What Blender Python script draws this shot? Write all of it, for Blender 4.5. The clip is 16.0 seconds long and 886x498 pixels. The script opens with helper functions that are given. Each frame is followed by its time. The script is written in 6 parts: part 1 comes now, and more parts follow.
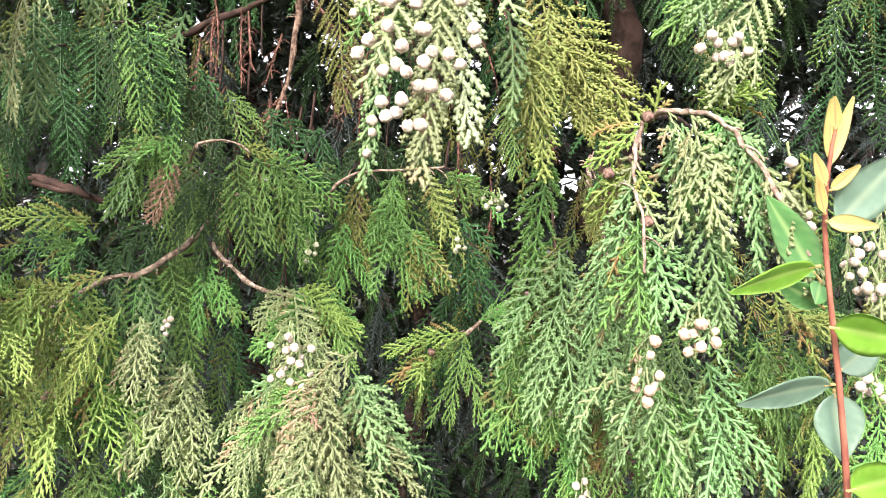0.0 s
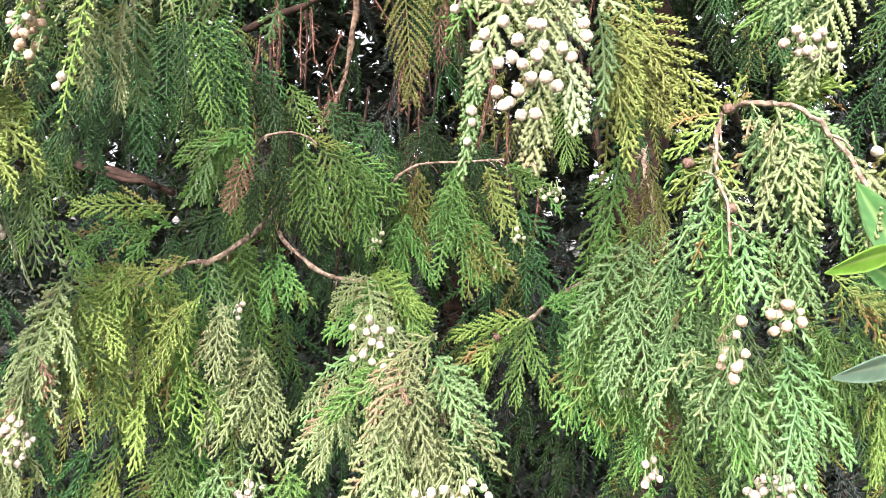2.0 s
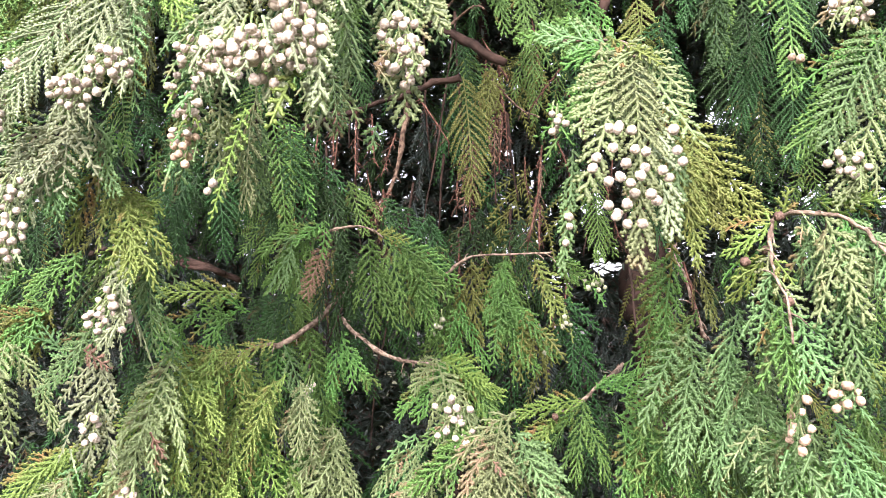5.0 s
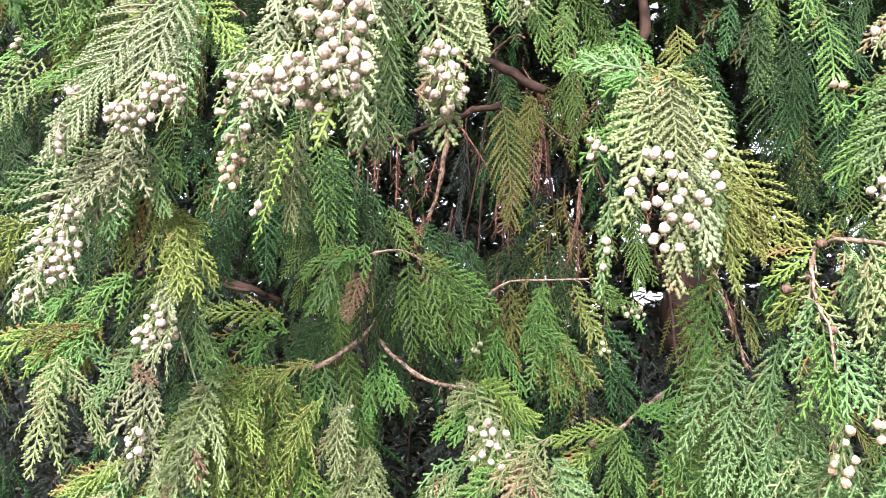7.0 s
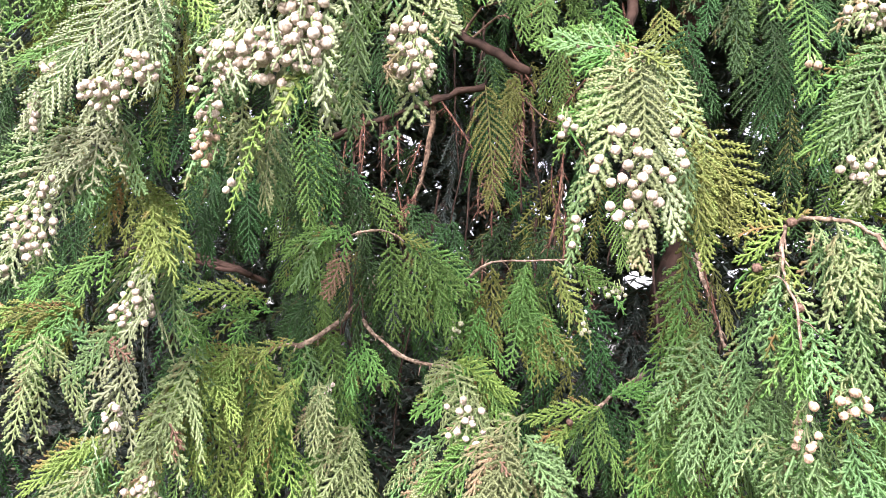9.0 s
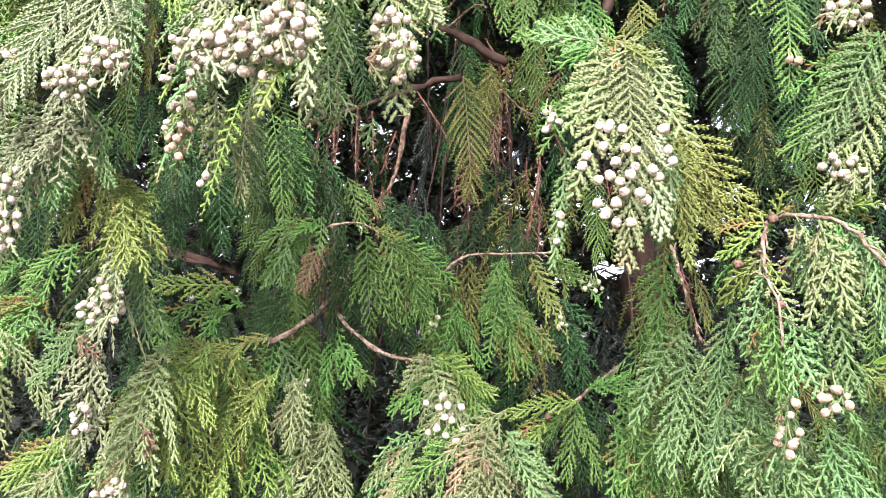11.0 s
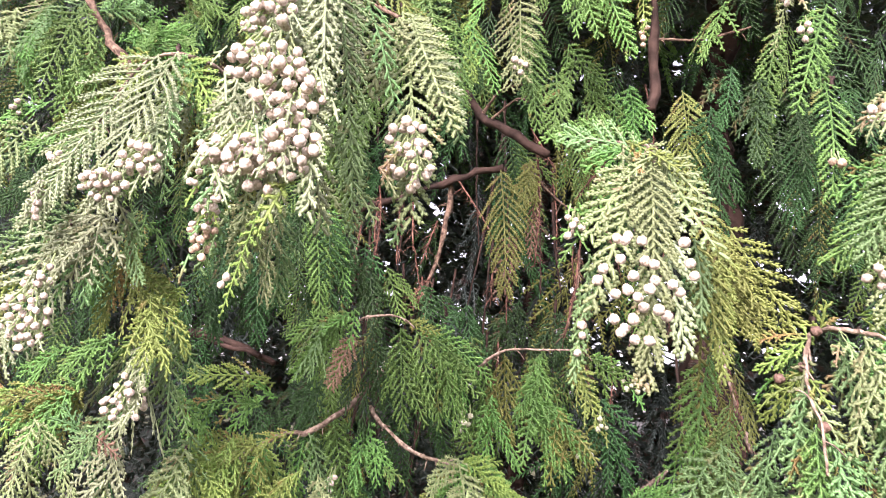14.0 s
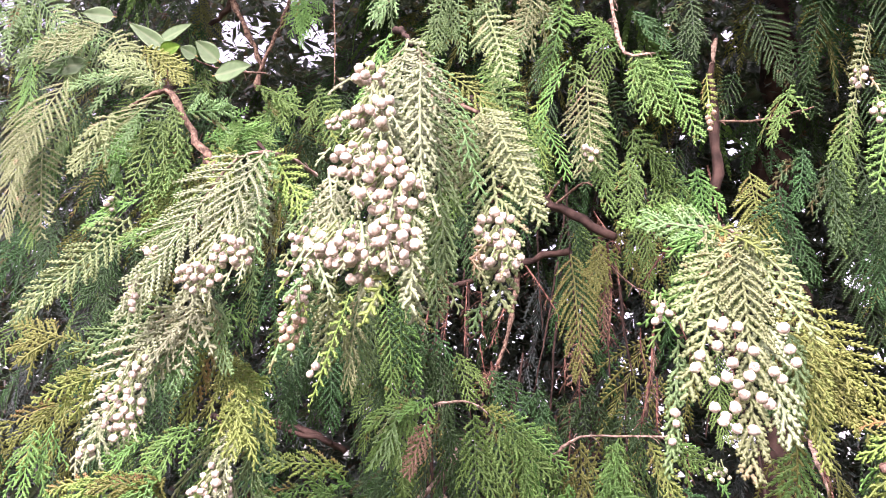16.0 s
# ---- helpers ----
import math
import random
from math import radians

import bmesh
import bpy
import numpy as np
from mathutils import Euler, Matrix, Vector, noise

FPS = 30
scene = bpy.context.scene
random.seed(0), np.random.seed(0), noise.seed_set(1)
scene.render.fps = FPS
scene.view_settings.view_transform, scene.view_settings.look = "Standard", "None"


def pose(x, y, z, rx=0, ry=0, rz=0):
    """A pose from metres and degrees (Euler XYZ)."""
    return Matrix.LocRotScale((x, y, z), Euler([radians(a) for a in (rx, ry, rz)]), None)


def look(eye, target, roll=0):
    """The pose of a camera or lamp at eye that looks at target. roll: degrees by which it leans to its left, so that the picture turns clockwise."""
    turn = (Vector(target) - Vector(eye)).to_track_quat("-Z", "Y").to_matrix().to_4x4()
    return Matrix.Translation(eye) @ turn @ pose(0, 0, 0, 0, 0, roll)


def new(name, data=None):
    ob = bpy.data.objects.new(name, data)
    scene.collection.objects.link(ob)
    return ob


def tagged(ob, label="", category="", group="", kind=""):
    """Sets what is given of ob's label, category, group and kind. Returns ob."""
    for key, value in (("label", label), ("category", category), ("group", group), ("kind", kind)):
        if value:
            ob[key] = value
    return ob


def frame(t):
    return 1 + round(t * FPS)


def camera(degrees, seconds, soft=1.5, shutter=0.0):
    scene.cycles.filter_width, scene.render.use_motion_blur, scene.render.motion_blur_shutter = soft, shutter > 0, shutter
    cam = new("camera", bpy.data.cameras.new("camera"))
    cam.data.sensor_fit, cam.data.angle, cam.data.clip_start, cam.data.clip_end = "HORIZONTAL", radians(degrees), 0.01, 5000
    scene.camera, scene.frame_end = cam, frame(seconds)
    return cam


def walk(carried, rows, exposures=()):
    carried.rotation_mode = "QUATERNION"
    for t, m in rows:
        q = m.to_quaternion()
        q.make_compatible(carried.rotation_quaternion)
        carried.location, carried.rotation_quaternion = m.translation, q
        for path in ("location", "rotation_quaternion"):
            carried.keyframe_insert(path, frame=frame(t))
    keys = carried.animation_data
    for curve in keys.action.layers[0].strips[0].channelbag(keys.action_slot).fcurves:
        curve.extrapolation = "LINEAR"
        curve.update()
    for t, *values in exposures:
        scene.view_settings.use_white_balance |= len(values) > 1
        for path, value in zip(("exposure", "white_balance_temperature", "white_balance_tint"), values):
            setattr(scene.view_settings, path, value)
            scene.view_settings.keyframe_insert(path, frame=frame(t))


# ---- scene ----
cam = camera(62.1, 16.0, soft=0.8, shutter=0.3)
PATH = [
    (0, (0.071, 0.081, 1.556), (-0.024, 2.078, 1.605), 2.2),
    (0.5, (0.048, 0.078, 1.56), (-0.036, 2.075, 1.613), 2.1),
    (1, (0.038, 0.078, 1.563), (-0.09, 2.073, 1.6), 2.2),
    (1.5, (0.019, 0.064, 1.559), (-0.1, 2.059, 1.619), 3.1),
    (2, (0.015, 0.049, 1.543), (-0.117, 2.044, 1.583), 2.6),
    (2.5, (-0.005, 0.003, 1.527), (-0.115, 1.999, 1.581), 2.8),
    (3, (-0.009, -0.034, 1.531), (-0.096, 1.963, 1.589), 2.6),
    (3.5, (-0.029, -0.055, 1.543), (-0.103, 1.94, 1.673), 2.8),
    (4, (-0.047, -0.058, 1.553), (-0.117, 1.929, 1.766), 2.8),
    (4.5, (-0.058, -0.056, 1.549), (-0.138, 1.929, 1.781), 2.8),
    (5, (-0.08, -0.038, 1.538), (-0.169, 1.942, 1.807), 3.0),
    (5.2, (-0.084, -0.044, 1.537), (-0.19, 1.933, 1.821), 3.1),
    (7.3, (-0.074, -0.048, 1.532), (-0.28, 1.913, 1.869), 4.4),
    (7.5, (-0.07, -0.053, 1.534), (-0.275, 1.909, 1.861), 4.6),
    (8, (-0.056, -0.049, 1.532), (-0.274, 1.913, 1.852), 4.5),
    (8.5, (-0.054, -0.044, 1.532), (-0.247, 1.924, 1.836), 4.3),
    (9, (-0.052, -0.047, 1.527), (-0.25, 1.921, 1.824), 4.4),
    (11.3, (-0.067, -0.032, 1.538), (-0.166, 1.947, 1.807), 4.2),
    (11.5, (-0.061, -0.026, 1.54), (-0.157, 1.952, 1.817), 4.3),
    (12, (-0.058, -0.01, 1.547), (-0.132, 1.969, 1.823), 4.1),
    (12.5, (-0.047, -0.018, 1.562), (-0.116, 1.96, 1.846), 4.0),
    (13, (-0.032, -0.03, 1.563), (-0.106, 1.944, 1.876), 4.0),
    (13.5, (-0.026, -0.042, 1.567), (-0.239, 1.902, 1.982), 4.9),
    (14, (-0.031, -0.024, 1.568), (-0.325, 1.902, 2.018), 6.1),
    (14.5, (-0.035, -0.018, 1.57), (-0.42, 1.859, 2.143), 6.4),
    (15, (-0.041, -0.027, 1.57), (-0.456, 1.836, 2.168), 6.6),
    (15.5, (-0.047, -0.032, 1.574), (-0.476, 1.819, 2.196), 6.6),
    (16, (-0.061, -0.04, 1.568), (-0.494, 1.803, 2.214), 6.4),
]
walk(cam, [(t, look(eye, target, roll)) for t, eye, target, roll in PATH], exposures=[(0, 2.02, 6550, 21), (2.0, 1.98, 6500, 21), (2.9, 1.95, 6450, 13), (4.0, 1.93, 6400, 23), (5, 1.81, 6350, 25), (13, 1.87, 6350, 25), (14.5, 1.97, 6450, 40), (16, 2.0, 6450, 45)])

# ---- world and light: a bright, thinly overcast day ----
world = bpy.data.worlds.new("sky")
scene.world = world
world.use_nodes = True
wn = world.node_tree
SUN_EL, SUN_AZ = radians(32), radians(192)
sky = wn.nodes.new("ShaderNodeTexSky")
sky.sky_type = "NISHITA"
sky.sun_disc = False
sky.sun_elevation, sky.sun_rotation = SUN_EL, SUN_AZ
sky.dust_density, sky.ozone_density, sky.air_density = 4.0, 0.6, 1.2
veil = wn.nodes.new("ShaderNodeHueSaturation")  # thin cloud takes most of the blue out
veil.inputs["Saturation"].default_value = 0.3
wn.links.new(sky.outputs[0], veil.inputs["Color"])
wn.links.new(veil.outputs[0], wn.nodes["Background"].inputs[0])
wn.nodes["Background"].inputs[1].default_value = 0.135
sun = new("sun", bpy.data.lights.new("sun", "SUN"))
sun.data.energy, sun.data.angle, sun.data.color = 2.2, radians(32), (1.0, 0.95, 0.88)
toward = Vector((math.sin(SUN_AZ) * math.cos(SUN_EL), math.cos(SUN_AZ) * math.cos(SUN_EL), math.sin(SUN_EL)))
sun.matrix_world = look(toward * 30, (0, 0, 0))


# ---- materials ----
def material(name, rough=0.6, spec=0.4):
    m = bpy.data.materials.new(name)
    m.use_nodes = True
    b = m.node_tree.nodes["Principled BSDF"]
    b.inputs["Roughness"].default_value = rough
    b.inputs["Specular IOR Level"].default_value = spec
    return m, m.node_tree.nodes, m.node_tree.links, b


def ramp(nodes, *stops):
    r = nodes.new("ShaderNodeValToRGB")
    els = r.color_ramp.elements
    while len(els) < len(stops):
        els.new(0.5)
    for e, (at, col) in zip(els, stops):
        e.position, e.color = at, (*col, 1)
    return r


def noise_tex(nodes, links, scale, detail=3.0, coords="Object"):
    tc = nodes.new("ShaderNodeTexCoord")
    n = nodes.new("ShaderNodeTexNoise")
    n.inputs["Scale"].default_value, n.inputs["Detail"].default_value = scale, detail
    links.new(tc.outputs[coords], n.inputs["Vector"])
    return n


def mixed(nodes, links, a, b, fac, kind="MIX"):
    x = nodes.new("ShaderNodeMix")
    x.data_type, x.blend_type = "RGBA", kind
    for sock, val in ((x.inputs[0], fac), (x.inputs[6], a), (x.inputs[7], b)):
        if hasattr(val, "is_linked"):
            links.new(val, sock)
        elif isinstance(val, (int, float)):
            sock.default_value = val
        else:
            sock.default_value = (*val, 1)
    return x.outputs[2]


def bump(nodes, links, b, height, strength, dist):
    u = nodes.new("ShaderNodeBump")
    u.inputs["Strength"].default_value, u.inputs["Distance"].default_value = strength, dist
    links.new(height, u.inputs["Height"])
    links.new(u.outputs[0], b.inputs["Normal"])


def foliage(name, old, young, dry, dryness):
    """Scale leaves: older green towards the base, younger green at the tips, brown specks, a slight waxy gloss."""
    m, nodes, links, b = material(name, 0.5, 0.35)
    tip = nodes.new("ShaderNodeAttribute")
    tip.attribute_name = "tip"
    r = ramp(nodes, (0.25, old), (1.0, young))
    links.new(tip.outputs["Fac"], r.inputs[0])
    info = nodes.new("ShaderNodeObjectInfo")
    hue = nodes.new("ShaderNodeHueSaturation")
    for lo, hi, out in ((0.48, 0.516, "Hue"), (0.74, 1.3, "Value")):
        mr = nodes.new("ShaderNodeMapRange")
        mr.inputs["To Min"].default_value, mr.inputs["To Max"].default_value = lo, hi
        links.new(info.outputs["Random"], mr.inputs["Value"])
        links.new(mr.outputs[0], hue.inputs[out])
    hue.inputs["Saturation"].default_value = 1.0
    links.new(r.outputs[0], hue.inputs["Color"])
    blot = noise_tex(nodes, links, 28.0, 4.0)
    br = ramp(nodes, (0.62 - dryness, (0, 0, 0)), (0.74 - dryness, (1, 1, 1)))
    links.new(blot.outputs[0], br.inputs[0])
    col = mixed(nodes, links, hue.outputs[0], dry, br.outputs[0])
    fine = noise_tex(nodes, links, 620.0, 2.0)
    fr = ramp(nodes, (0.3, (0.78, 0.78, 0.78)), (0.7, (1.15, 1.15, 1.12)))
    links.new(fine.outputs[0], fr.inputs[0])
    col = mixed(nodes, links, col, fr.outputs[0], 1.0, "MULTIPLY")
    links.new(col, b.inputs["Base Color"])
    glow = nodes.new("ShaderNodeBsdfTranslucent")  # light that passes through the thin leaves
    links.new(mixed(nodes, links, col, (1.5, 1.6, 0.7), 1.0, "MULTIPLY"), glow.inputs["Color"])
    both = nodes.new("ShaderNodeMixShader")
    both.inputs[0].default_value = 0.36
    links.new(b.outputs[0], both.inputs[1])
    links.new(glow.outputs[0], both.inputs[2])
    links.new(both.outputs[0], nodes["Material Output"].inputs["Surface"])
    bump(nodes, links, b, fine.outputs[0], 0.6, 0.0008)
    return m


FOL = {
    # deep: older inner leaves, darkened further so the colour carries the crown's shade
    "deep": foliage("shaded_deep_green_scale_leaves", (0.029, 0.079, 0.026), (0.046, 0.122, 0.036), (0.1, 0.065, 0.025), 0.0),
    "green": foliage("green_scale_leaves", (0.094, 0.215, 0.056), (0.165, 0.335, 0.085), (0.2, 0.14, 0.05), 0.0),
    "yellow": foliage("yellow_green_scale_leaves", (0.172, 0.259, 0.0623), (0.24, 0.34, 0.0883), (0.32, 0.21, 0.09), 0.015),
    "blue": foliage("grey_green_scale_leaves", (0.137, 0.254, 0.103), (0.195, 0.339, 0.141), (0.26, 0.19, 0.1), 0.0),
    "pale": foliage("pale_green_scale_leaves", (0.225, 0.293, 0.138), (0.278, 0.348, 0.17), (0.34, 0.25, 0.16), 0.015),
    "frost": foliage("frosted_pale_scale_leaves", (0.268, 0.33, 0.195), (0.325, 0.385, 0.238), (0.36, 0.31, 0.19), -0.02),
    "olive": foliage("olive_brown_scale_leaves", (0.166, 0.203, 0.0563), (0.238, 0.286, 0.081), (0.19, 0.12, 0.05), 0.03),
    # shade: leaves at the back, the hollow's gloom mixed into a dull colour
    "shade": foliage("shaded_blue_green_scale_leaves", (0.034, 0.05, 0.046), (0.052, 0.073, 0.064), (0.06, 0.04, 0.035), 0.08),
    "dead": foliage("dead_brown_scale_leaves", (0.25, 0.16, 0.11), (0.33, 0.225, 0.155), (0.14, 0.075, 0.055), 0.0),
}


def bark_material(name, dark, light, scale):
    m, nodes, links, b = material(name, 0.85, 0.2)
    n = noise_tex(nodes, links, scale, 6.0)
    r = ramp(nodes, (0.38, dark), (0.62, light))
    links.new(n.outputs[0], r.inputs[0])
    links.new(r.outputs[0], b.inputs["Base Color"])
    bump(nodes, links, b, n.outputs[0], 0.8, 0.004)
    return m


TWIG = bark_material("reddish_twig_bark", (0.06, 0.038, 0.027), (0.2, 0.14, 0.098), 160.0)
PALE_TWIG = bark_material("pale_twig_bark", (0.12, 0.085, 0.062), (0.34, 0.265, 0.2), 160.0)
DEAD_TWIG = bark_material("dead_red_brown_twig_bark", (0.06, 0.028, 0.02), (0.2, 0.105, 0.075), 160.0)
BARK = bark_material("dark_trunk_bark", (0.02, 0.012, 0.009), (0.062, 0.038, 0.029), 30.0)


def cone_material(name, body, seam):
    m, nodes, links, b = material(name, 0.65, 0.3)
    at = nodes.new("ShaderNodeAttribute")
    at.attribute_name = "seam"
    n = noise_tex(nodes, links, 420.0, 4.0)
    info = nodes.new("ShaderNodeObjectInfo")
    r = ramp(nodes, (0.0, tuple(c * 0.75 for c in body)), (1.0, tuple(min(c * 1.15, 0.85) for c in body)))
    links.new(info.outputs["Random"], r.inputs[0])
    nr = ramp(nodes, (0.3, (0.72, 0.68, 0.62)), (0.65, (1, 1, 1)))
    links.new(n.outputs[0], nr.inputs[0])
    col = mixed(nodes, links, r.outputs[0], nr.outputs[0], 1.0, "MULTIPLY")
    col = mixed(nodes, links, col, seam, at.outputs["Fac"])
    links.new(col, b.inputs["Base Color"])
    bump(nodes, links, b, n.outputs[0], 0.4, 0.0006)
    return m


CONE = {
    "white": cone_material("waxy_cream_cone", (0.6, 0.535, 0.46), (0.23, 0.17, 0.12)),
    "tan": cone_material("pinkish_tan_cone", (0.56, 0.43, 0.32), (0.24, 0.14, 0.09)),
    "green": cone_material("unripe_green_cone", (0.45, 0.48, 0.33), (0.14, 0.15, 0.08)),
    "brown": cone_material("dry_brown_cone", (0.17, 0.11, 0.085), (0.05, 0.03, 0.02)),
}


def leaf_material(name, face, vein, rough=0.32):
    m, nodes, links, b = material(name, rough, 0.5)
    at = nodes.new("ShaderNodeAttribute")
    at.attribute_name = "vein"
    n = noise_tex(nodes, links, 60.0, 4.0)
    r = ramp(nodes, (0.3, tuple(c * 0.8 for c in face)), (0.7, tuple(c * 1.15 for c in face)))
    links.new(n.outputs[0], r.inputs[0])
    col = mixed(nodes, links, r.outputs[0], vein, at.outputs["Fac"])
    links.new(col, b.inputs["Base Color"])
    bump(nodes, links, b, n.outputs[0], 0.2, 0.002)
    glow = nodes.new("ShaderNodeBsdfTranslucent")
    links.new(mixed(nodes, links, col, (1.3, 1.5, 0.5), 1.0, "MULTIPLY"), glow.inputs["Color"])
    both = nodes.new("ShaderNodeMixShader")
    both.inputs[0].default_value = 0.3
    links.new(b.outputs[0], both.inputs[1])
    links.new(glow.outputs[0], both.inputs[2])
    links.new(both.outputs[0], nodes["Material Output"].inputs["Surface"])
    return m


LEAF = {
    "green": leaf_material("glossy_green_leaf", (0.14, 0.31, 0.035), (0.26, 0.4, 0.1)),
    "dark": leaf_material("dark_green_leaf", (0.07, 0.2, 0.06), (0.2, 0.32, 0.12)),
    "pale": leaf_material("pale_bluish_leaf", (0.115, 0.2, 0.145), (0.2, 0.28, 0.19), 0.5),
    "light": leaf_material("soft_light_green_leaf", (0.1, 0.18, 0.075), (0.16, 0.23, 0.12), 0.65),
    "young": leaf_material("young_yellow_orange_leaf", (0.4, 0.37, 0.13), (0.42, 0.2, 0.11), 0.5),
}
RED_STEM = bark_material("red_brown_stem_bark", (0.15, 0.05, 0.034), (0.25, 0.1, 0.062), 45.0)


# ---- building helpers ----
def mesh_of(name, verts, faces, mats, attribute=None, values=None, smooth=True):
    me = bpy.data.meshes.new(name)
    me.from_pydata(verts, [], faces)
    for m in mats:
        me.materials.append(m)
    if attribute:
        a = me.attributes.new(attribute, "FLOAT", "POINT")
        a.data.foreach_set("value", values)
    if smooth:
        me.polygons.foreach_set("use_smooth", [True] * len(me.polygons))
    return me


def child(name, me, parent, m, label=""):
    """A mesh under a thing or a part, at the world pose m."""
    ob = new(name, me)
    ob.parent = parent
    base = parent_pose[parent.name]
    ob.matrix_parent_inverse = base.inverted()
    ob.matrix_basis = m
    parent_pose[ob.name] = m
    if label:
        tagged(ob, label)
    return ob


parent_pose = {}


def thing(name, at, label, category, group="", kind=""):
    ob = new(name)
    ob.location = at
    ob.empty_display_size = 0.02
    parent_pose[ob.name] = Matrix.Translation(at)
    return tagged(ob, label, category, group, kind)


def tube(points, radii, sides=7, seed=0, rough=0.2):
    """Vertices and faces of a knotty round stem along points."""
    rng = random.Random(seed)
    pts = [Vector(p) for p in points]
    fine, rad = [], []
    n = len(pts)
    for i in range(n - 1):
        p0, p1, p2, p3 = pts[max(i - 1, 0)], pts[i], pts[i + 1], pts[min(i + 2, n - 1)]
        steps = max(3, int((p2 - p1).length / 0.02))
        steps = min(steps, 14)
        for k in range(steps):
            u = k / steps
            fine.append(0.5 * (2 * p1 + (p2 - p0) * u + (2 * p0 - 5 * p1 + 4 * p2 - p3) * u * u + (3 * p1 - 3 * p2 + p3 - p0) * u ** 3))
            rad.append(radii[i] + (radii[i + 1] - radii[i]) * u)
    fine.append(pts[-1])
    rad.append(radii[-1])
    for i in range(1, len(fine) - 1):
        fine[i] = fine[i] + Vector([rng.uniform(-2.2, 2.2) * rough for k in range(3)]) * rad[i]
        rad[i] *= 1.35 if rng.random() < 0.6 * rough else 1.0
    verts, faces = [], []
    for i, p in enumerate(fine):
        d = (fine[min(i + 1, len(fine) - 1)] - fine[max(i - 1, 0)]).normalized()
        a = d.cross(Vector((0.3, 0.9, 0.25))).normalized()
        b = d.cross(a)
        for k in range(sides):
            t = 2 * math.pi * k / sides
            r = rad[i] * (1 + rough * rng.uniform(-1, 1))
            verts.append(p + (a * math.cos(t) + b * math.sin(t)) * r)
        if i:
            o = (i - 1) * sides
            for k in range(sides):
                j = (k + 1) % sides
                faces.append((o + k, o + j, o + sides + j, o + sides + k))
    faces.append(tuple(range(sides)))
    faces.append(tuple(range(len(verts) - sides, len(verts))))
    return verts, faces


def stem(parent, points, r0, r1, mat=None, name="stem", label="", seed=0, sides=7, knots=0.28):
    """A tapered knotty stem; thin ones bristle with short spurs where sprays have dropped."""
    n = len(points)
    radii = [r0 + (r1 - r0) * i / (n - 1) for i in range(n)]
    at = Vector(points[0])
    local = [Vector(p) - at for p in points]
    verts, faces = tube(local, radii, sides, seed + n, knots)
    if name == "stem" and mat in (TWIG, PALE_TWIG):
        rng = random.Random(seed + 77)
        for i in range(n - 1):
            a, d = local[i], local[i + 1] - local[i]
            for k in range(int(d.length / 0.011)):
                u = rng.random()
                p, r = a + d * u, radii[i] + (radii[i + 1] - radii[i]) * u
                out = (Vector([rng.uniform(-1, 1) for j in range(3)]) + d.normalized() * 0.5).normalized()
                ln = rng.choice((0.004, 0.005, 0.008, 0.015)) * rng.uniform(0.8, 1.3) + r
                v, f = tube([p, p + out * (0.6 * ln), p + out * ln + Vector((0, 0, -0.2)) * ln], [min(r * 0.6, 0.001), min(r * 0.5, 0.0008), 0.0004], 4, k + i)
                o = len(verts)
                verts += v
                faces += [tuple(j + o for j in g) for g in f]
    me = mesh_of(name, verts, faces, [mat or TWIG])
    return child(name, me, parent, Matrix.Translation(at), label)


def bare_twig(parent, top, end, seed):
    """A dead red-brown twig that hangs, bristling with short bare spurs."""
    rng = random.Random(seed + 900)
    a, d = Vector(top), Vector(end) - Vector(top)
    L = d.length
    mid = d * 0.5 + Vector((rng.uniform(-0.06, 0.06), 0, 0)) * L
    verts, faces = tube([Vector(), mid, d], [0.0016, 0.0013, 0.0008], 5, seed)
    for k in range(int(L / 0.0042)):
        u = rng.uniform(0.08, 1)
        p = mid * (2 * u) if u < 0.5 else mid.lerp(d, 2 * u - 1)
        side = Vector((rng.uniform(-1, 1), rng.uniform(-0.8, 0.6), rng.uniform(-0.9, 0.1))).normalized()
        ln = rng.uniform(0.006, 0.02)
        v, f = tube([p, p + side * ln * 0.5 + Vector((0, 0, -0.08)) * ln, p + side * ln + Vector((0, 0, -0.4)) * ln], [0.0006, 0.0005, 0.0003], 3, k)
        o = len(verts)
        verts += v
        faces += [tuple(i + o for i in g) for g in f]
    return child("dead_twig", mesh_of("dead_twig", verts, faces, [DEAD_TWIG]), parent, Matrix.Translation(a), "bristly dead red-brown twig")


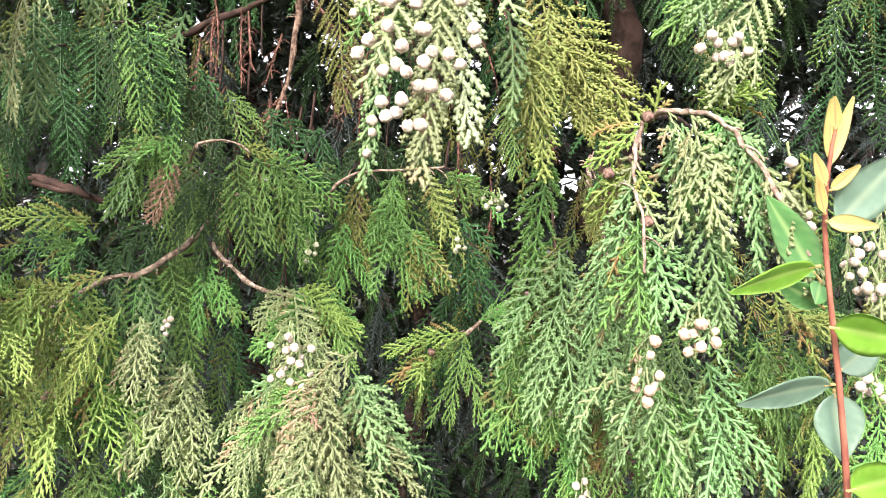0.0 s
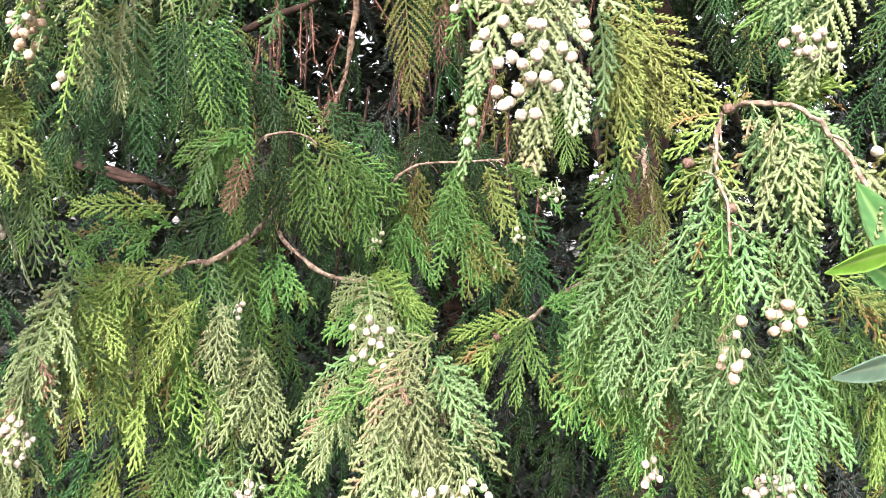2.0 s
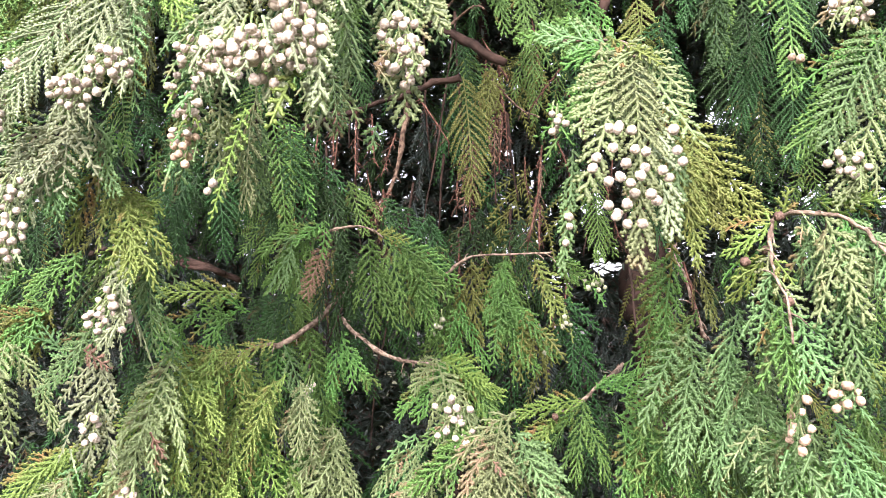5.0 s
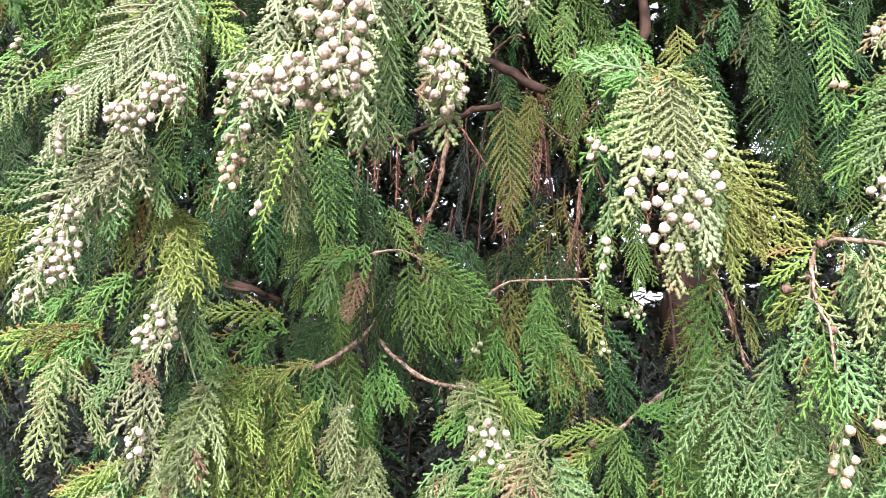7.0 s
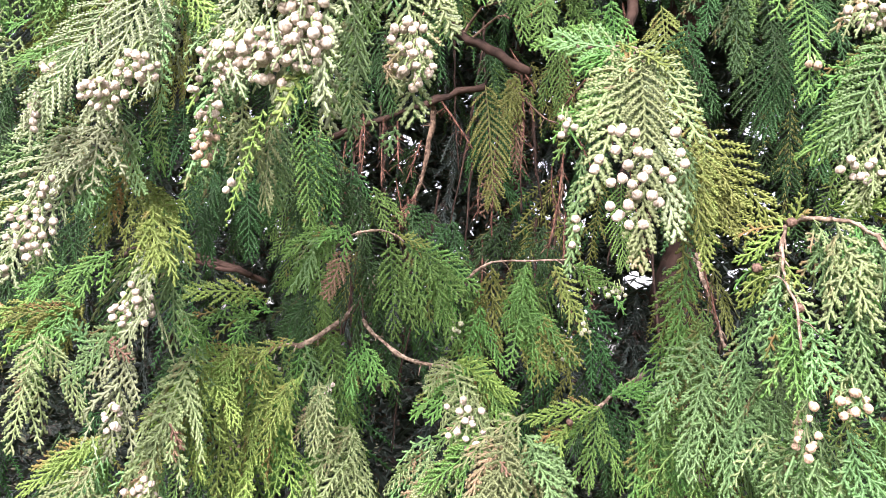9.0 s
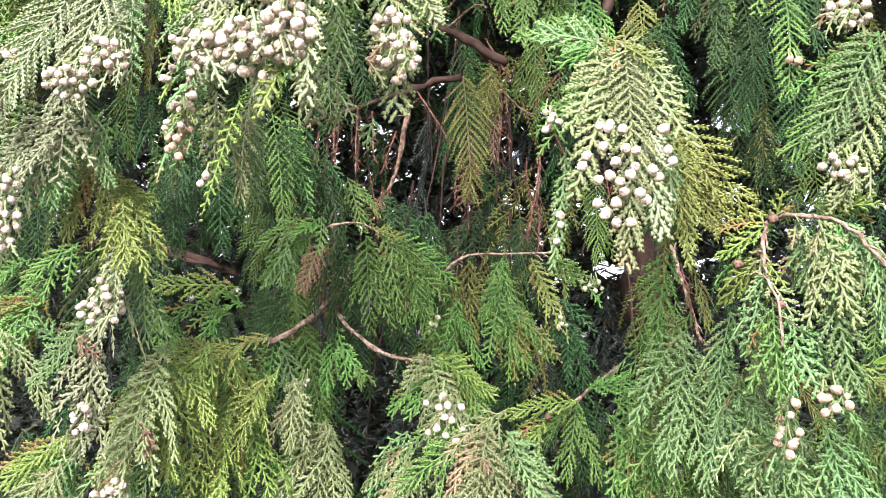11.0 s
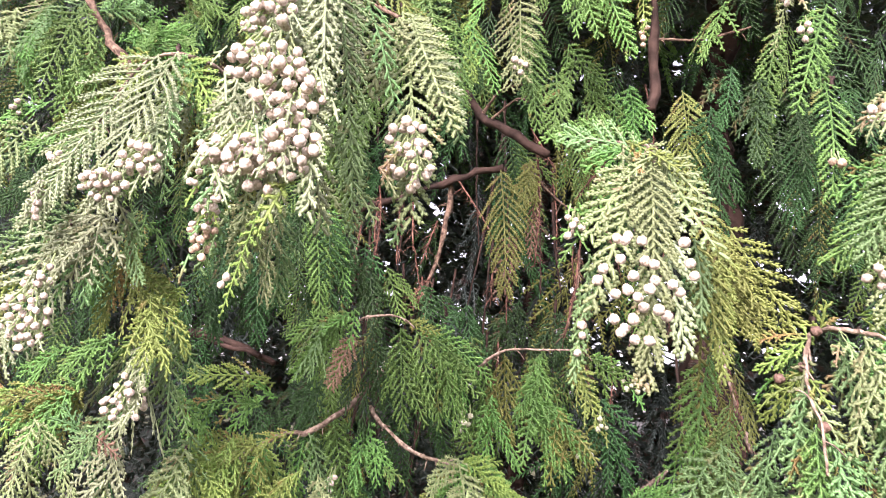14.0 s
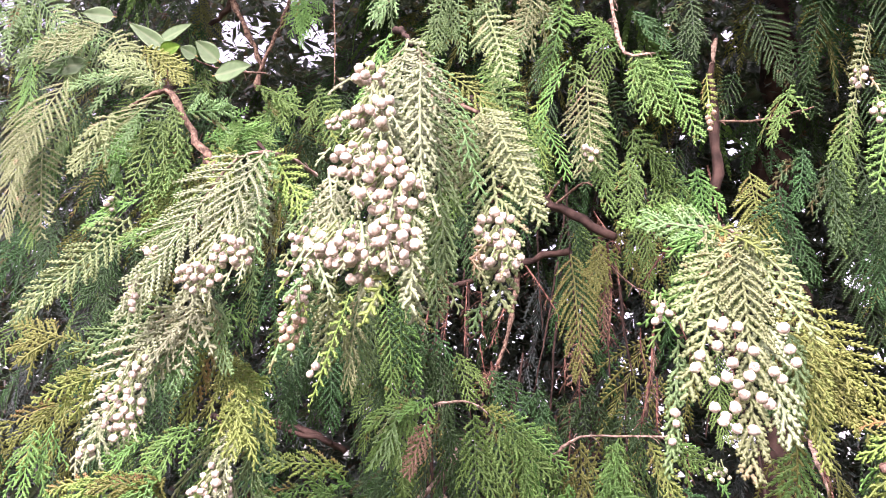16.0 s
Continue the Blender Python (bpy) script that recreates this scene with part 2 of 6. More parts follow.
def feather_template(L, W, level, w, seed):
    """One flat feather of scale-leaved twigs: columns across, out of the plane and along; triangles; how young each vertex is."""
    rng = random.Random(seed)
    v, f, tip = [], [], []

    def lobe(p, d, ln, hw, t):
        """A closed, ridged, blunt scale twig in the plane."""
        s = Vector((d.z, 0, -d.x))
        o = len(v)
        up = Vector((0, -hw * 0.26, 0))
        v.extend((p, p + d * (ln * 0.44) + s * hw, p + d * (ln * 0.45) + up, p + d * (ln * 0.44) - s * hw, p + d * ln))
        f.extend(((o, o + 1, o + 2), (o, o + 2, o + 3), (o + 1, o + 4, o + 2), (o + 2, o + 4, o + 3), (o, o + 3, o + 1), (o + 1, o + 3, o + 4)))
        tip.extend((t * 0.7, t, t, t, 1.0))

    def rib(p, d, curl, ln, hw, t0, t1, rings):
        """A flattened twig with a ridge, bending by curl."""
        o = len(v)
        for i in range(rings):
            u = 0.9 * i / (rings - 1)
            c = p + d * (ln * u) + curl * (u * u * ln)
            e = (d + curl * (2 * u)).normalized()
            s = Vector((e.z, 0, -e.x))
            k = hw * (0.85, 1.0, 0.62)[min(2, i * 3 // rings)]
            v.extend((c + s * k, c + Vector((0, -k * 0.3, 0)), c - s * k, c + Vector((0, k * 0.2, 0))))
            tip.extend([t0 + (t1 - t0) * u] * 4)
            if i:
                a = o + 4 * i - 4
                for j in range(4):
                    b, c2 = a + j, a + (j + 1) % 4
                    f.extend(((b, c2, c2 + 4), (b, c2 + 4, b + 4)))
        e = len(v)
        v.append(p + (d + curl) * ln)
        tip.append(t1)
        for j in range(4):
            f.append((e - 4 + j, e - 4 + (j + 1) % 4, e))

    rib(Vector(), Vector((0, 0, 1)), Vector(), L, w * 1.05, 0.1, 0.9, 4)
    step = (0.005, 0.0052, 0.0033 + min(0.0021, 0.036 * W))[level]
    count = max(5, int(L / step))
    spread = rng.uniform(48, 72)
    for i in range(count):
        u = (i + 0.5 + rng.uniform(-0.12, 0.12)) / count
        side = 1 if i % 2 else -1
        prof = min(1.0, 0.4 + u / 0.28) * (1 - u) ** 0.62 + 0.13
        ang = radians(spread + rng.uniform(-5, 5) - 20 * u)
        ln = 0.5 * W * prof / math.sin(ang) * rng.uniform(0.82, 1.1)
        if rng.random() < 0.05:
            ln *= 0.5
        d = Vector((side * math.sin(ang), rng.uniform(-0.12, 0.12), math.cos(ang))).normalized()
        curl = Vector((-side * rng.uniform(0.02, 0.2), rng.uniform(-0.06, 0.12), rng.uniform(0.0, 0.16)))
        p = Vector((0, 0, L * u))
        t0 = 0.15 + 0.4 * u
        if level == 0:
            lobe(p, d, ln, w * 1.25, 0.5 + 0.3 * u)
            continue
        if ln < 0.0058:
            lobe(p, d, ln, w * 1.3, 0.5 + 0.4 * u)
            continue
        rib(p, d, curl, ln, w * 1.05, t0, 1.0, 3)
        gap = 0.0021 if level == 2 else 0.0032
        n = max(2, int(ln * 0.9 / gap))
        for k in range(n):
            h = (k + 0.75 + rng.uniform(-0.15, 0.15)) / (n + 0.7)
            sd = 1 if k % 2 else -1
            e = (d + curl * (2 * h)).normalized()
            s = Vector((e.z, 0, -e.x)) * sd
            a = radians(rng.uniform(24, 36))
            l2 = min(0.32 * ln, 0.005) * (0.55 + 0.6 * math.sin(math.pi * min(1, 0.2 + 0.75 * h))) * rng.uniform(0.8, 1.2)
            lobe(p + d * (ln * h) + curl * (h * h * ln), e * math.cos(a) + s * math.sin(a) + Vector((0, rng.uniform(-0.18, 0.18), 0)), l2, w * 1.08, 0.35 + 0.55 * h)
    return np.array([tuple(p) for p in v]), np.array(f), np.array(tip)


TEMPLATES = {}


def feather(L, W, level, w, rng):
    """A feather near that size, out of a small stock, stretched to it."""
    lb = min((0.02, 0.03, 0.042, 0.056, 0.075, 0.1, 0.13, 0.17, 0.22), key=lambda x: abs(math.log(x / L)))
    ratio = min((0.25, 0.36, 0.5, 0.7), key=lambda x: abs(x - W / L))
    key = (lb, ratio, level, round(w * 5000), rng.randrange(4))
    if key not in TEMPLATES:
        TEMPLATES[key] = feather_template(lb, lb * ratio, level, round(w * 5000) / 5000, len(TEMPLATES) * 13 + 5)
    v, f, tip = TEMPLATES[key]
    return v * np.array((W / (lb * ratio), 1.0, L / lb)), f, tip


class Leafage:
    """Collects the feathers of one or many sprays."""

    def __init__(self):
        self.v, self.f, self.tip, self.n = [], [], [], 0

    def lay(self, p, d, n, curl, L, W, level, w, cup, tone, rng, m=None):
        """A feather from p along d with the face normal n, its axis bending by curl, its sides folded by cup."""
        t, f, tip = feather(L, W, level, w, rng)
        u = np.clip(t[:, 2] / L, 0, 1.2)[:, None]
        d, n, curl = (np.array(tuple(x)) for x in (d, n, curl))
        c = np.array(tuple(p)) + d * (u * L) + curl * (u * u * L)
        e = d + curl * (2 * u)
        e /= np.linalg.norm(e, axis=1)[:, None]
        nn = n - e * (e @ n)[:, None]
        nn /= np.linalg.norm(nn, axis=1)[:, None] + 1e-9
        out = c + np.cross(e, nn) * t[:, :1] + nn * (-t[:, 1:2] + cup * np.abs(t[:, :1]))
        if m is not None:
            a = np.array(m)
            out = out @ a[:3, :3].T + a[:3, 3]
        self.v.append(out)
        self.f.append(f + self.n)
        self.tip.append(np.clip(tip + tone, 0, 1))
        self.n += len(out)

    def mesh(self, name, mat):
        v, f = np.concatenate(self.v), np.concatenate(self.f)
        me = bpy.data.meshes.new(name)
        me.vertices.add(len(v))
        me.vertices.foreach_set("co", v.astype(np.float32).ravel())
        me.loops.add(len(f) * 3)
        me.loops.foreach_set("vertex_index", f.astype(np.int32).ravel())
        me.polygons.add(len(f))
        me.polygons.foreach_set("loop_start", np.arange(0, len(f) * 3, 3, dtype=np.int32))
        me.polygons.foreach_set("use_smooth", np.ones(len(f), dtype=bool))
        me.update(calc_edges=True)
        me.materials.append(mat)
        me.attributes.new("tip", "FLOAT", "POINT").data.foreach_set("value", np.concatenate(self.tip).astype(np.float32))
        return me


def spray_leafage(L, W, seed, level=2, bow=0.15, droop=0.35, g=None, m=None, wide=0.0016, down=(0, 0, -1), spacing=0.018):
    """A spray that hangs along -z from the origin, L long and W wide, its face along -y: one feather, or a midrib with drooping side feathers."""
    rng = random.Random(seed)
    g = g or Leafage()
    w = wide * 0.8
    down = Vector(down)
    sway = rng.uniform(-0.12, 0.12)

    def normal(d, roll):
        n = Vector((rng.uniform(-roll, roll), -1, rng.uniform(-roll, roll)))
        return (n - d * n.dot(d)).normalized()

    most = 0.036 if level == 0 else 0.055
    d = Vector((-sway, -bow * 0.6, -1)).normalized()
    bend = Vector((sway, bow * 0.6, 0)) + down * (0.1 * droop)
    if W < 0.036 or W / L < (0.58 if level else 0.3) or L < 0.03:
        g.lay((0, 0, 0), d, normal(d, 0.3), bend, L, min(W, 0.7 * L), level, w, rng.uniform(-0.1, 0.3), rng.uniform(-0.15, 0.15), rng, m)
        return g
    g.lay((0, 0, 0), d, normal(d, 0.3), bend, L, min(0.44 * L, 0.6 * W, most), level, w, rng.uniform(0, 0.25), rng.uniform(-0.1, 0.15), rng, m)
    n = max(2, round(0.75 * L / spacing))
    for i in range(n):
        u = max(0.0, (i + 0.3 + rng.uniform(-0.3, 0.3)) / n * 0.62)
        side = 1 if (i + seed) % 2 else -1
        ln = min(W * (0.85 - 0.45 * u) * rng.uniform(0.75, 1.2), L * (1.08 - u))
        ln = max(ln, 0.02)
        ang = radians(rng.uniform(24, 50))
        e = Vector((side * math.sin(ang), rng.uniform(-0.35, 0.3), -math.cos(ang))).normalized()
        p = d * (L * u) + bend * (u * u * L) + Vector((0, rng.uniform(-0.006, 0.008), 0))
        curl = down * (droop * rng.uniform(0.15, 0.8)) + Vector((-side * 0.1, rng.uniform(-0.05, 0.2), 0))
        g.lay(p, e, normal(e, 0.7), curl, ln, min(max(0.42 * ln, 0.013), 0.73 * most) * rng.uniform(0.85, 1.15), level, w, rng.uniform(-0.1, 0.45), rng.uniform(-0.28, 0.22), rng, m)
    return g


def hang_pose(base, tip, yaw=0.0, tilt=0.0):
    """The pose that lays a spray's -z from base to tip with its face to the open side of the tree, turned by yaw and tilt degrees."""
    d = (Vector(tip) - Vector(base)).normalized()
    away = Vector((math.sin(radians(yaw)), math.cos(radians(yaw)), math.tan(radians(tilt))))
    y = (away - d * away.dot(d)).normalized()
    z = -d
    x = y.cross(z)
    return Matrix((x, y, z)).transposed().to_4x4(), (Vector(tip) - Vector(base)).length


# ---- the cones, four kinds of one shape ----
def cone_mesh(kind, seed, open_scales=False):
    rng = random.Random(seed)
    bm = bmesh.new()
    bmesh.ops.create_icosphere(bm, subdivisions=3 if not open_scales else 3, radius=1.0)
    n = 9
    centres = []
    for i in range(n):
        z = 1 - 2 * (i + 0.5) / n
        t = i * 2.399963 + rng.uniform(-0.2, 0.2)
        r = math.sqrt(1 - z * z)
        centres.append(Vector((r * math.cos(t), r * math.sin(t), z)))
    lift = [rng.uniform(-0.13, 0.07) for c in centres]
    seam = []
    for v in bm.verts:
        d = v.co.normalized()
        order = sorted((d.angle(c), i) for i, c in enumerate(centres))
        ds = [a for a, i in order]
        gap = ds[1] - ds[0]
        k = max(0.0, 1 - gap / 0.26)
        dot = max(0.0, 1 - ds[0] / 0.16)
        r = 1 - (0.32 if open_scales else 0.17) * k ** 1.2 - 0.05 * max(0, 1 - ds[0] / 0.4) + 0.22 * dot + lift[order[0][1]] * (1 - k)
        v.co = d * r * 0.0042
        seam.append(min(1.0, k * 0.9 + dot * 0.75))
    me = bpy.data.meshes.new("cone")
    bm.to_mesh(me)
    bm.free()
    me.materials.append(CONE[kind])
    me.attributes.new("seam", "FLOAT", "POINT").data.foreach_set("value", seam)
    me.polygons.foreach_set("use_smooth", [True] * len(me.polygons))
    return me


CONES = {k: [cone_mesh(k, s, k == "brown") for s in (1, 2, 3, 4, 5)] for k in CONE}


sv, sf = tube([Vector((0, 0, 0.0035)), Vector((0.0006, 0, 0.008)), Vector((0, 0, 0.014))], [0.0007, 0.0007, 0.0008], 4)
STALK = mesh_of("cone_stalk", sv, sf, [FOL["pale"]], "tip", [0.8] * len(sv))


def frond(parent, base, tip, width, kind, seed=0, detail=1.0, yaw=None, bow=0.15, wide=0.0016, droop=0.6, lobed=True, name="spray"):
    """One flat spray of scale leaves from base to tip."""
    rng = random.Random(seed * 7 + 3)
    turn = rng.uniform(-40, 40) if yaw is None else yaw
    m, L = hang_pose(base, tip, turn, rng.uniform(-30, 30))
    m = Matrix.Translation(base) @ m
    level = 2 if lobed and detail > 0.7 else 1
    g = spray_leafage(L, width, seed, level, bow, droop, wide=wide, down=m.to_3x3().inverted() @ Vector((0, 0, -1)), spacing=0.02 if lobed else 0.026)
    return child(name, g.mesh(name, FOL[kind]), parent, m)


def cones(spray, at, rx, rz, n, kind="white", seed=0, size=1.0):
    """A cluster of n cones round at, rx wide and rz high to each side, on short stalks that rise to the spray."""
    rng = random.Random(seed)
    at = Vector(at)
    placed, near, tries = [], 0.0082 * size, 0
    while len(placed) < n and tries < 4000:
        tries += 1
        if tries % 400 == 0:
            near *= 0.94
        q = Vector([rng.uniform(-1, 1) for i in range(3)])
        if q.length > 1:
            continue
        p = at + Vector((q.x * rx, q.y * min(0.6 * rx + 0.002, 0.012), q.z * rz))
        if any((p - o).length < near for o in placed):
            continue
        placed.append(p)
    for p in placed:
        s = rng.uniform(0.76, 1.08) * size
        turned = Euler([rng.uniform(0, 6) for i in range(3)]).to_matrix().to_4x4()
        squash = Matrix.Diagonal((rng.uniform(0.85, 1.06), rng.uniform(0.85, 1.06), 1, 1))
        child("cone", rng.choice(CONES[kind]), spray, Matrix.Translation(p) @ turned @ Matrix.Scale(s, 4) @ squash)
        up = Vector(((at.x - p.x) * 0.4, 0.006, 0.013))
        turn = up.to_track_quat("Z", "Y").to_matrix().to_4x4()
        child("cone_stalk", STALK, spray, Matrix.Translation(p) @ turn @ Matrix.Scale(up.length / 0.013, 4))
    if n < 5:
        return
    for i in range(n // 6 + 1):  # short leafy tips between the cones
        g = Leafage()
        p = at + Vector((rng.uniform(-1, 1) * rx, rng.uniform(-0.012, 0.004), rng.uniform(-0.9, 1.2) * rz))
        d = Vector((rng.uniform(-0.9, 0.9), rng.uniform(-0.5, 0.1), -1)).normalized()
        face = Vector((rng.uniform(-0.6, 0.6), -1, rng.uniform(-0.3, 0.6)))
        ln = rng.uniform(0.016, 0.03)
        g.lay(p, d, (face - d * face.dot(d)).normalized(), Vector((0, 0, -0.15)), ln, ln * 0.48, 2, 0.0013, 0.1, rng.uniform(-0.2, 0.2), rng)
        child("leafy_tip", g.mesh("leafy_tip", spray.data.materials[0]), spray, Matrix.Identity(4))


def branch(at, label, group="hanging branches of the cypress"):
    return thing("cypress_branch", at, label, "branch", group)


# ---- hanging branches, sprays and cones ----
b = branch((0.041, 0.560, 1.793), "drooping cypress branch tip heavy with pale cream cones")
stem(b, [(0.104, 1.064, 2.004), (0.073, 0.812, 1.904), (0.041, 0.560, 1.793)], 0.0042, 0.0012, BARK, "limb", seed=101)
frond(b, (0.034, 0.556, 1.782), (-0.002, 0.508, 1.662), 0.05, "pale", 1201, yaw=15, wide=0.002, bow=0.2)
frond(b, (0.048, 0.556, 1.775), (0.064, 0.500, 1.640), 0.045, "frost", 1203, yaw=0, wide=0.002, bow=0.2)
f = frond(b, (0.042, 0.560, 1.795), (0.037, 0.490, 1.613), 0.05, "pale", 102, yaw=5, wide=0.002, bow=0.25)
for i, p in enumerate(((0.013, 0.486, 1.704), (0.021, 0.489, 1.707), (0.018, 0.480, 1.701), (0.031, 0.494, 1.705), (0.057, 0.478, 1.702), (0.064, 0.492, 1.691), (0.065, 0.482, 1.680), (0.016, 0.486, 1.689), (0.005, 0.489, 1.682), (0.001, 0.480, 1.672), (0.034, 0.494, 1.691), (0.038, 0.478, 1.685), (0.041, 0.493, 1.677), (0.025, 0.482, 1.677), (0.022, 0.487, 1.668), (0.014, 0.489, 1.665), (0.028, 0.480, 1.662), (0.034, 0.494, 1.658), (0.042, 0.478, 1.654), (0.050, 0.493, 1.653), (0.051, 0.482, 1.673), (0.057, 0.487, 1.669), (0.014, 0.488, 1.647), (0.026, 0.481, 1.647), (0.022, 0.493, 1.642), (0.018, 0.478, 1.637), (0.029, 0.493, 1.635), (0.037, 0.481, 1.633), (0.037, 0.488, 1.670))):
    child("cone", CONES["white"][i % 3], f, Matrix.Translation(p) @ Euler((i, i * 2.3, i * 1.7)).to_matrix().to_4x4() @ Matrix.Scale(0.93 + 0.06 * math.sin(i * 5.0), 4))
f = frond(b, (0.039, 0.570, 1.796), (-0.004, 0.530, 1.720), 0.050, "pale", 103, yaw=10, wide=0.002)
frond(b, (0.042, 0.600, 1.798), (0.023, 0.567, 1.725), 0.045, "pale", 603, lobed=False)
f = frond(b, (0.052, 0.570, 1.797), (0.093, 0.530, 1.713), 0.054, "pale", 104, yaw=-10, wide=0.002)
f = frond(b, (0.025, 0.600, 1.802), (-0.010, 0.580, 1.733), 0.053, "green", 105)
frond(b, (0.026, 0.630, 1.793), (-0.030, 0.617, 1.737), 0.048, "green", 605, lobed=False)
cones(f, (-0.016, 0.575, 1.735), 0.0076, 0.0115, 6, "white", 106)
f = frond(b, (-0.000, 0.585, 1.715), (-0.009, 0.570, 1.609), 0.022, "blue", 107, wide=0.0018)
cones(f, (-0.002, 0.572, 1.648), 0.0029, 0.0057, 2, "white", 108)
cones(f, (-0.005, 0.570, 1.630), 0.0019, 0.0019, 1, "white", 109)
f = frond(b, (0.044, 0.600, 1.813), (-0.033, 0.620, 1.838), 0.045, "blue", 110)
frond(b, (0.051, 0.630, 1.820), (-0.017, 0.654, 1.844), 0.045, "green", 610, lobed=False)
f = frond(b, (0.049, 0.600, 1.818), (-0.009, 0.600, 1.800), 0.054, "green", 111)
f = frond(b, (0.020, 0.640, 1.856), (-0.053, 0.660, 1.847), 0.048, "green", 112)
frond(b, (0.031, 0.670, 1.867), (-0.007, 0.689, 1.860), 0.045, "green", 612, lobed=False)
stem(b, [(-0.004, 0.660, 1.846), (0.044, 0.600, 1.821), (0.046, 0.560, 1.788)], 0.0016, 0.0012, PALE_TWIG, "stem", seed=113)
f = frond(b, (0.022, 0.560, 1.807), (0.068, 0.545, 1.779), 0.036, "yellow", 114)
f = frond(b, (0.055, 0.560, 1.801), (0.017, 0.545, 1.767), 0.036, "pale", 115)
frond(b, (0.064, 0.590, 1.795), (0.035, 0.579, 1.766), 0.045, "blue", 615, lobed=False)
f = frond(b, (0.043, 0.570, 1.809), (0.088, 0.545, 1.756), 0.041, "pale", 116)
frond(b, (0.024, 0.600, 1.819), (0.056, 0.585, 1.779), 0.045, "pale", 616, lobed=False)

b = branch((0.111, 0.700, 1.806), "yellow-green cypress branch sweeping down beside the cones")
stem(b, [(0.212, 1.210, 1.986), (0.162, 0.955, 1.902), (0.111, 0.700, 1.806)], 0.0042, 0.0012, BARK, "limb", seed=117)
f = frond(b, (0.111, 0.700, 1.806), (0.140, 0.680, 1.694), 0.067, "olive", 118)
f = frond(b, (0.125, 0.700, 1.772), (0.170, 0.680, 1.667), 0.067, "olive", 119)
frond(b, (0.130, 0.730, 1.764), (0.158, 0.721, 1.684), 0.061, "olive", 619, lobed=False)
f = frond(b, (0.120, 0.700, 1.767), (0.158, 0.680, 1.677), 0.062, "olive", 120)
f = frond(b, (0.104, 0.660, 1.726), (0.104, 0.660, 1.616), 0.027, "olive", 121)
f = frond(b, (0.122, 0.720, 1.761), (0.131, 0.700, 1.668), 0.047, "deep", 122)
frond(b, (0.118, 0.750, 1.767), (0.107, 0.737, 1.683), 0.045, "deep", 622, lobed=False)
f = frond(b, (0.086, 0.600, 1.739), (0.090, 0.580, 1.657), 0.027, "blue", 123, wide=0.0018)
frond(b, (0.095, 0.630, 1.740), (0.110, 0.614, 1.658), 0.045, "olive", 623, lobed=False)
f = frond(b, (0.118, 0.640, 1.754), (0.116, 0.620, 1.630), 0.038, "olive", 124)
f = frond(b, (0.137, 0.700, 1.780), (0.192, 0.680, 1.691), 0.061, "olive", 125)

b = branch((-0.189, 0.600, 1.941), "cypress branch tip with a bunch of cream cones")
stem(b, [(-0.306, 1.055, 2.228), (-0.247, 0.827, 2.091), (-0.189, 0.600, 1.941)], 0.0042, 0.0012, BARK, "limb", seed=126)
f = frond(b, (-0.185, 0.580, 1.933), (-0.137, 0.500, 1.721), 0.076, "pale", 127, yaw=8, wide=0.002, bow=0.2, detail=0.8)
cones(f, (-0.146, 0.488, 1.771), 0.0154, 0.0138, 16, "white", 128)
cones(f, (-0.140, 0.485, 1.750), 0.0202, 0.0137, 19, "white", 129)
cones(f, (-0.134, 0.490, 1.733), 0.0065, 0.0033, 2, "white", 130)
f = frond(b, (-0.195, 0.600, 1.938), (-0.208, 0.570, 1.793), 0.048, "green", 131)
frond(b, (-0.187, 0.630, 1.931), (-0.223, 0.613, 1.814), 0.045, "green", 631, lobed=False)
f = frond(b, (-0.183, 0.600, 1.938), (-0.117, 0.560, 1.819), 0.052, "frost", 132, yaw=-10)
frond(b, (-0.171, 0.630, 1.937), (-0.120, 0.597, 1.819), 0.047, "blue", 632, lobed=False)
f = frond(b, (-0.226, 0.620, 1.984), (-0.232, 0.600, 1.857), 0.045, "pale", 133)
f = frond(b, (-0.179, 0.550, 1.909), (-0.193, 0.530, 1.826), 0.040, "pale", 134, wide=0.002)
f = frond(b, (-0.168, 0.550, 1.909), (-0.113, 0.520, 1.797), 0.049, "pale", 135, wide=0.002)
f = frond(b, (-0.186, 0.660, 2.023), (-0.144, 0.640, 1.896), 0.058, "green", 136)
frond(b, (-0.197, 0.690, 2.022), (-0.163, 0.680, 1.915), 0.052, "green", 636, lobed=False)
f = frond(b, (-0.234, 0.620, 1.998), (-0.166, 0.600, 1.932), 0.045, "yellow", 137)
stem(b, [(-0.262, 0.600, 2.013), (-0.238, 0.600, 1.965), (-0.186, 0.585, 1.929)], 0.0030, 0.0018, TWIG, "stem", seed=138)
f = frond(b, (-0.251, 0.600, 1.999), (-0.233, 0.590, 1.933), 0.020, "dead", 139, detail=0.6, name='dead_tuft')

b = branch((-0.224, 0.460, 1.921), "cypress branch with a dense mass of pale cones")
stem(b, [(-0.391, 0.874, 2.242), (-0.307, 0.667, 2.088), (-0.224, 0.460, 1.921)], 0.0042, 0.0012, BARK, "limb", seed=140)
f = frond(b, (-0.222, 0.440, 1.913), (-0.209, 0.400, 1.690), 0.067, "frost", 141, yaw=8, wide=0.0019, bow=0.2)
frond(b, (-0.214, 0.470, 1.907), (-0.173, 0.451, 1.737), 0.060, "blue", 641, lobed=False)
cones(f, (-0.219, 0.384, 1.775), 0.0274, 0.0143, 26, "white", 142)
cones(f, (-0.200, 0.384, 1.753), 0.0260, 0.0189, 30, "white", 143)
cones(f, (-0.232, 0.400, 1.851), 0.0142, 0.0122, 9, "white", 144)
cones(f, (-0.225, 0.390, 1.817), 0.0192, 0.0149, 17, "white", 145)
cones(f, (-0.227, 0.390, 1.715), 0.0258, 0.0132, 25, "white", 146)
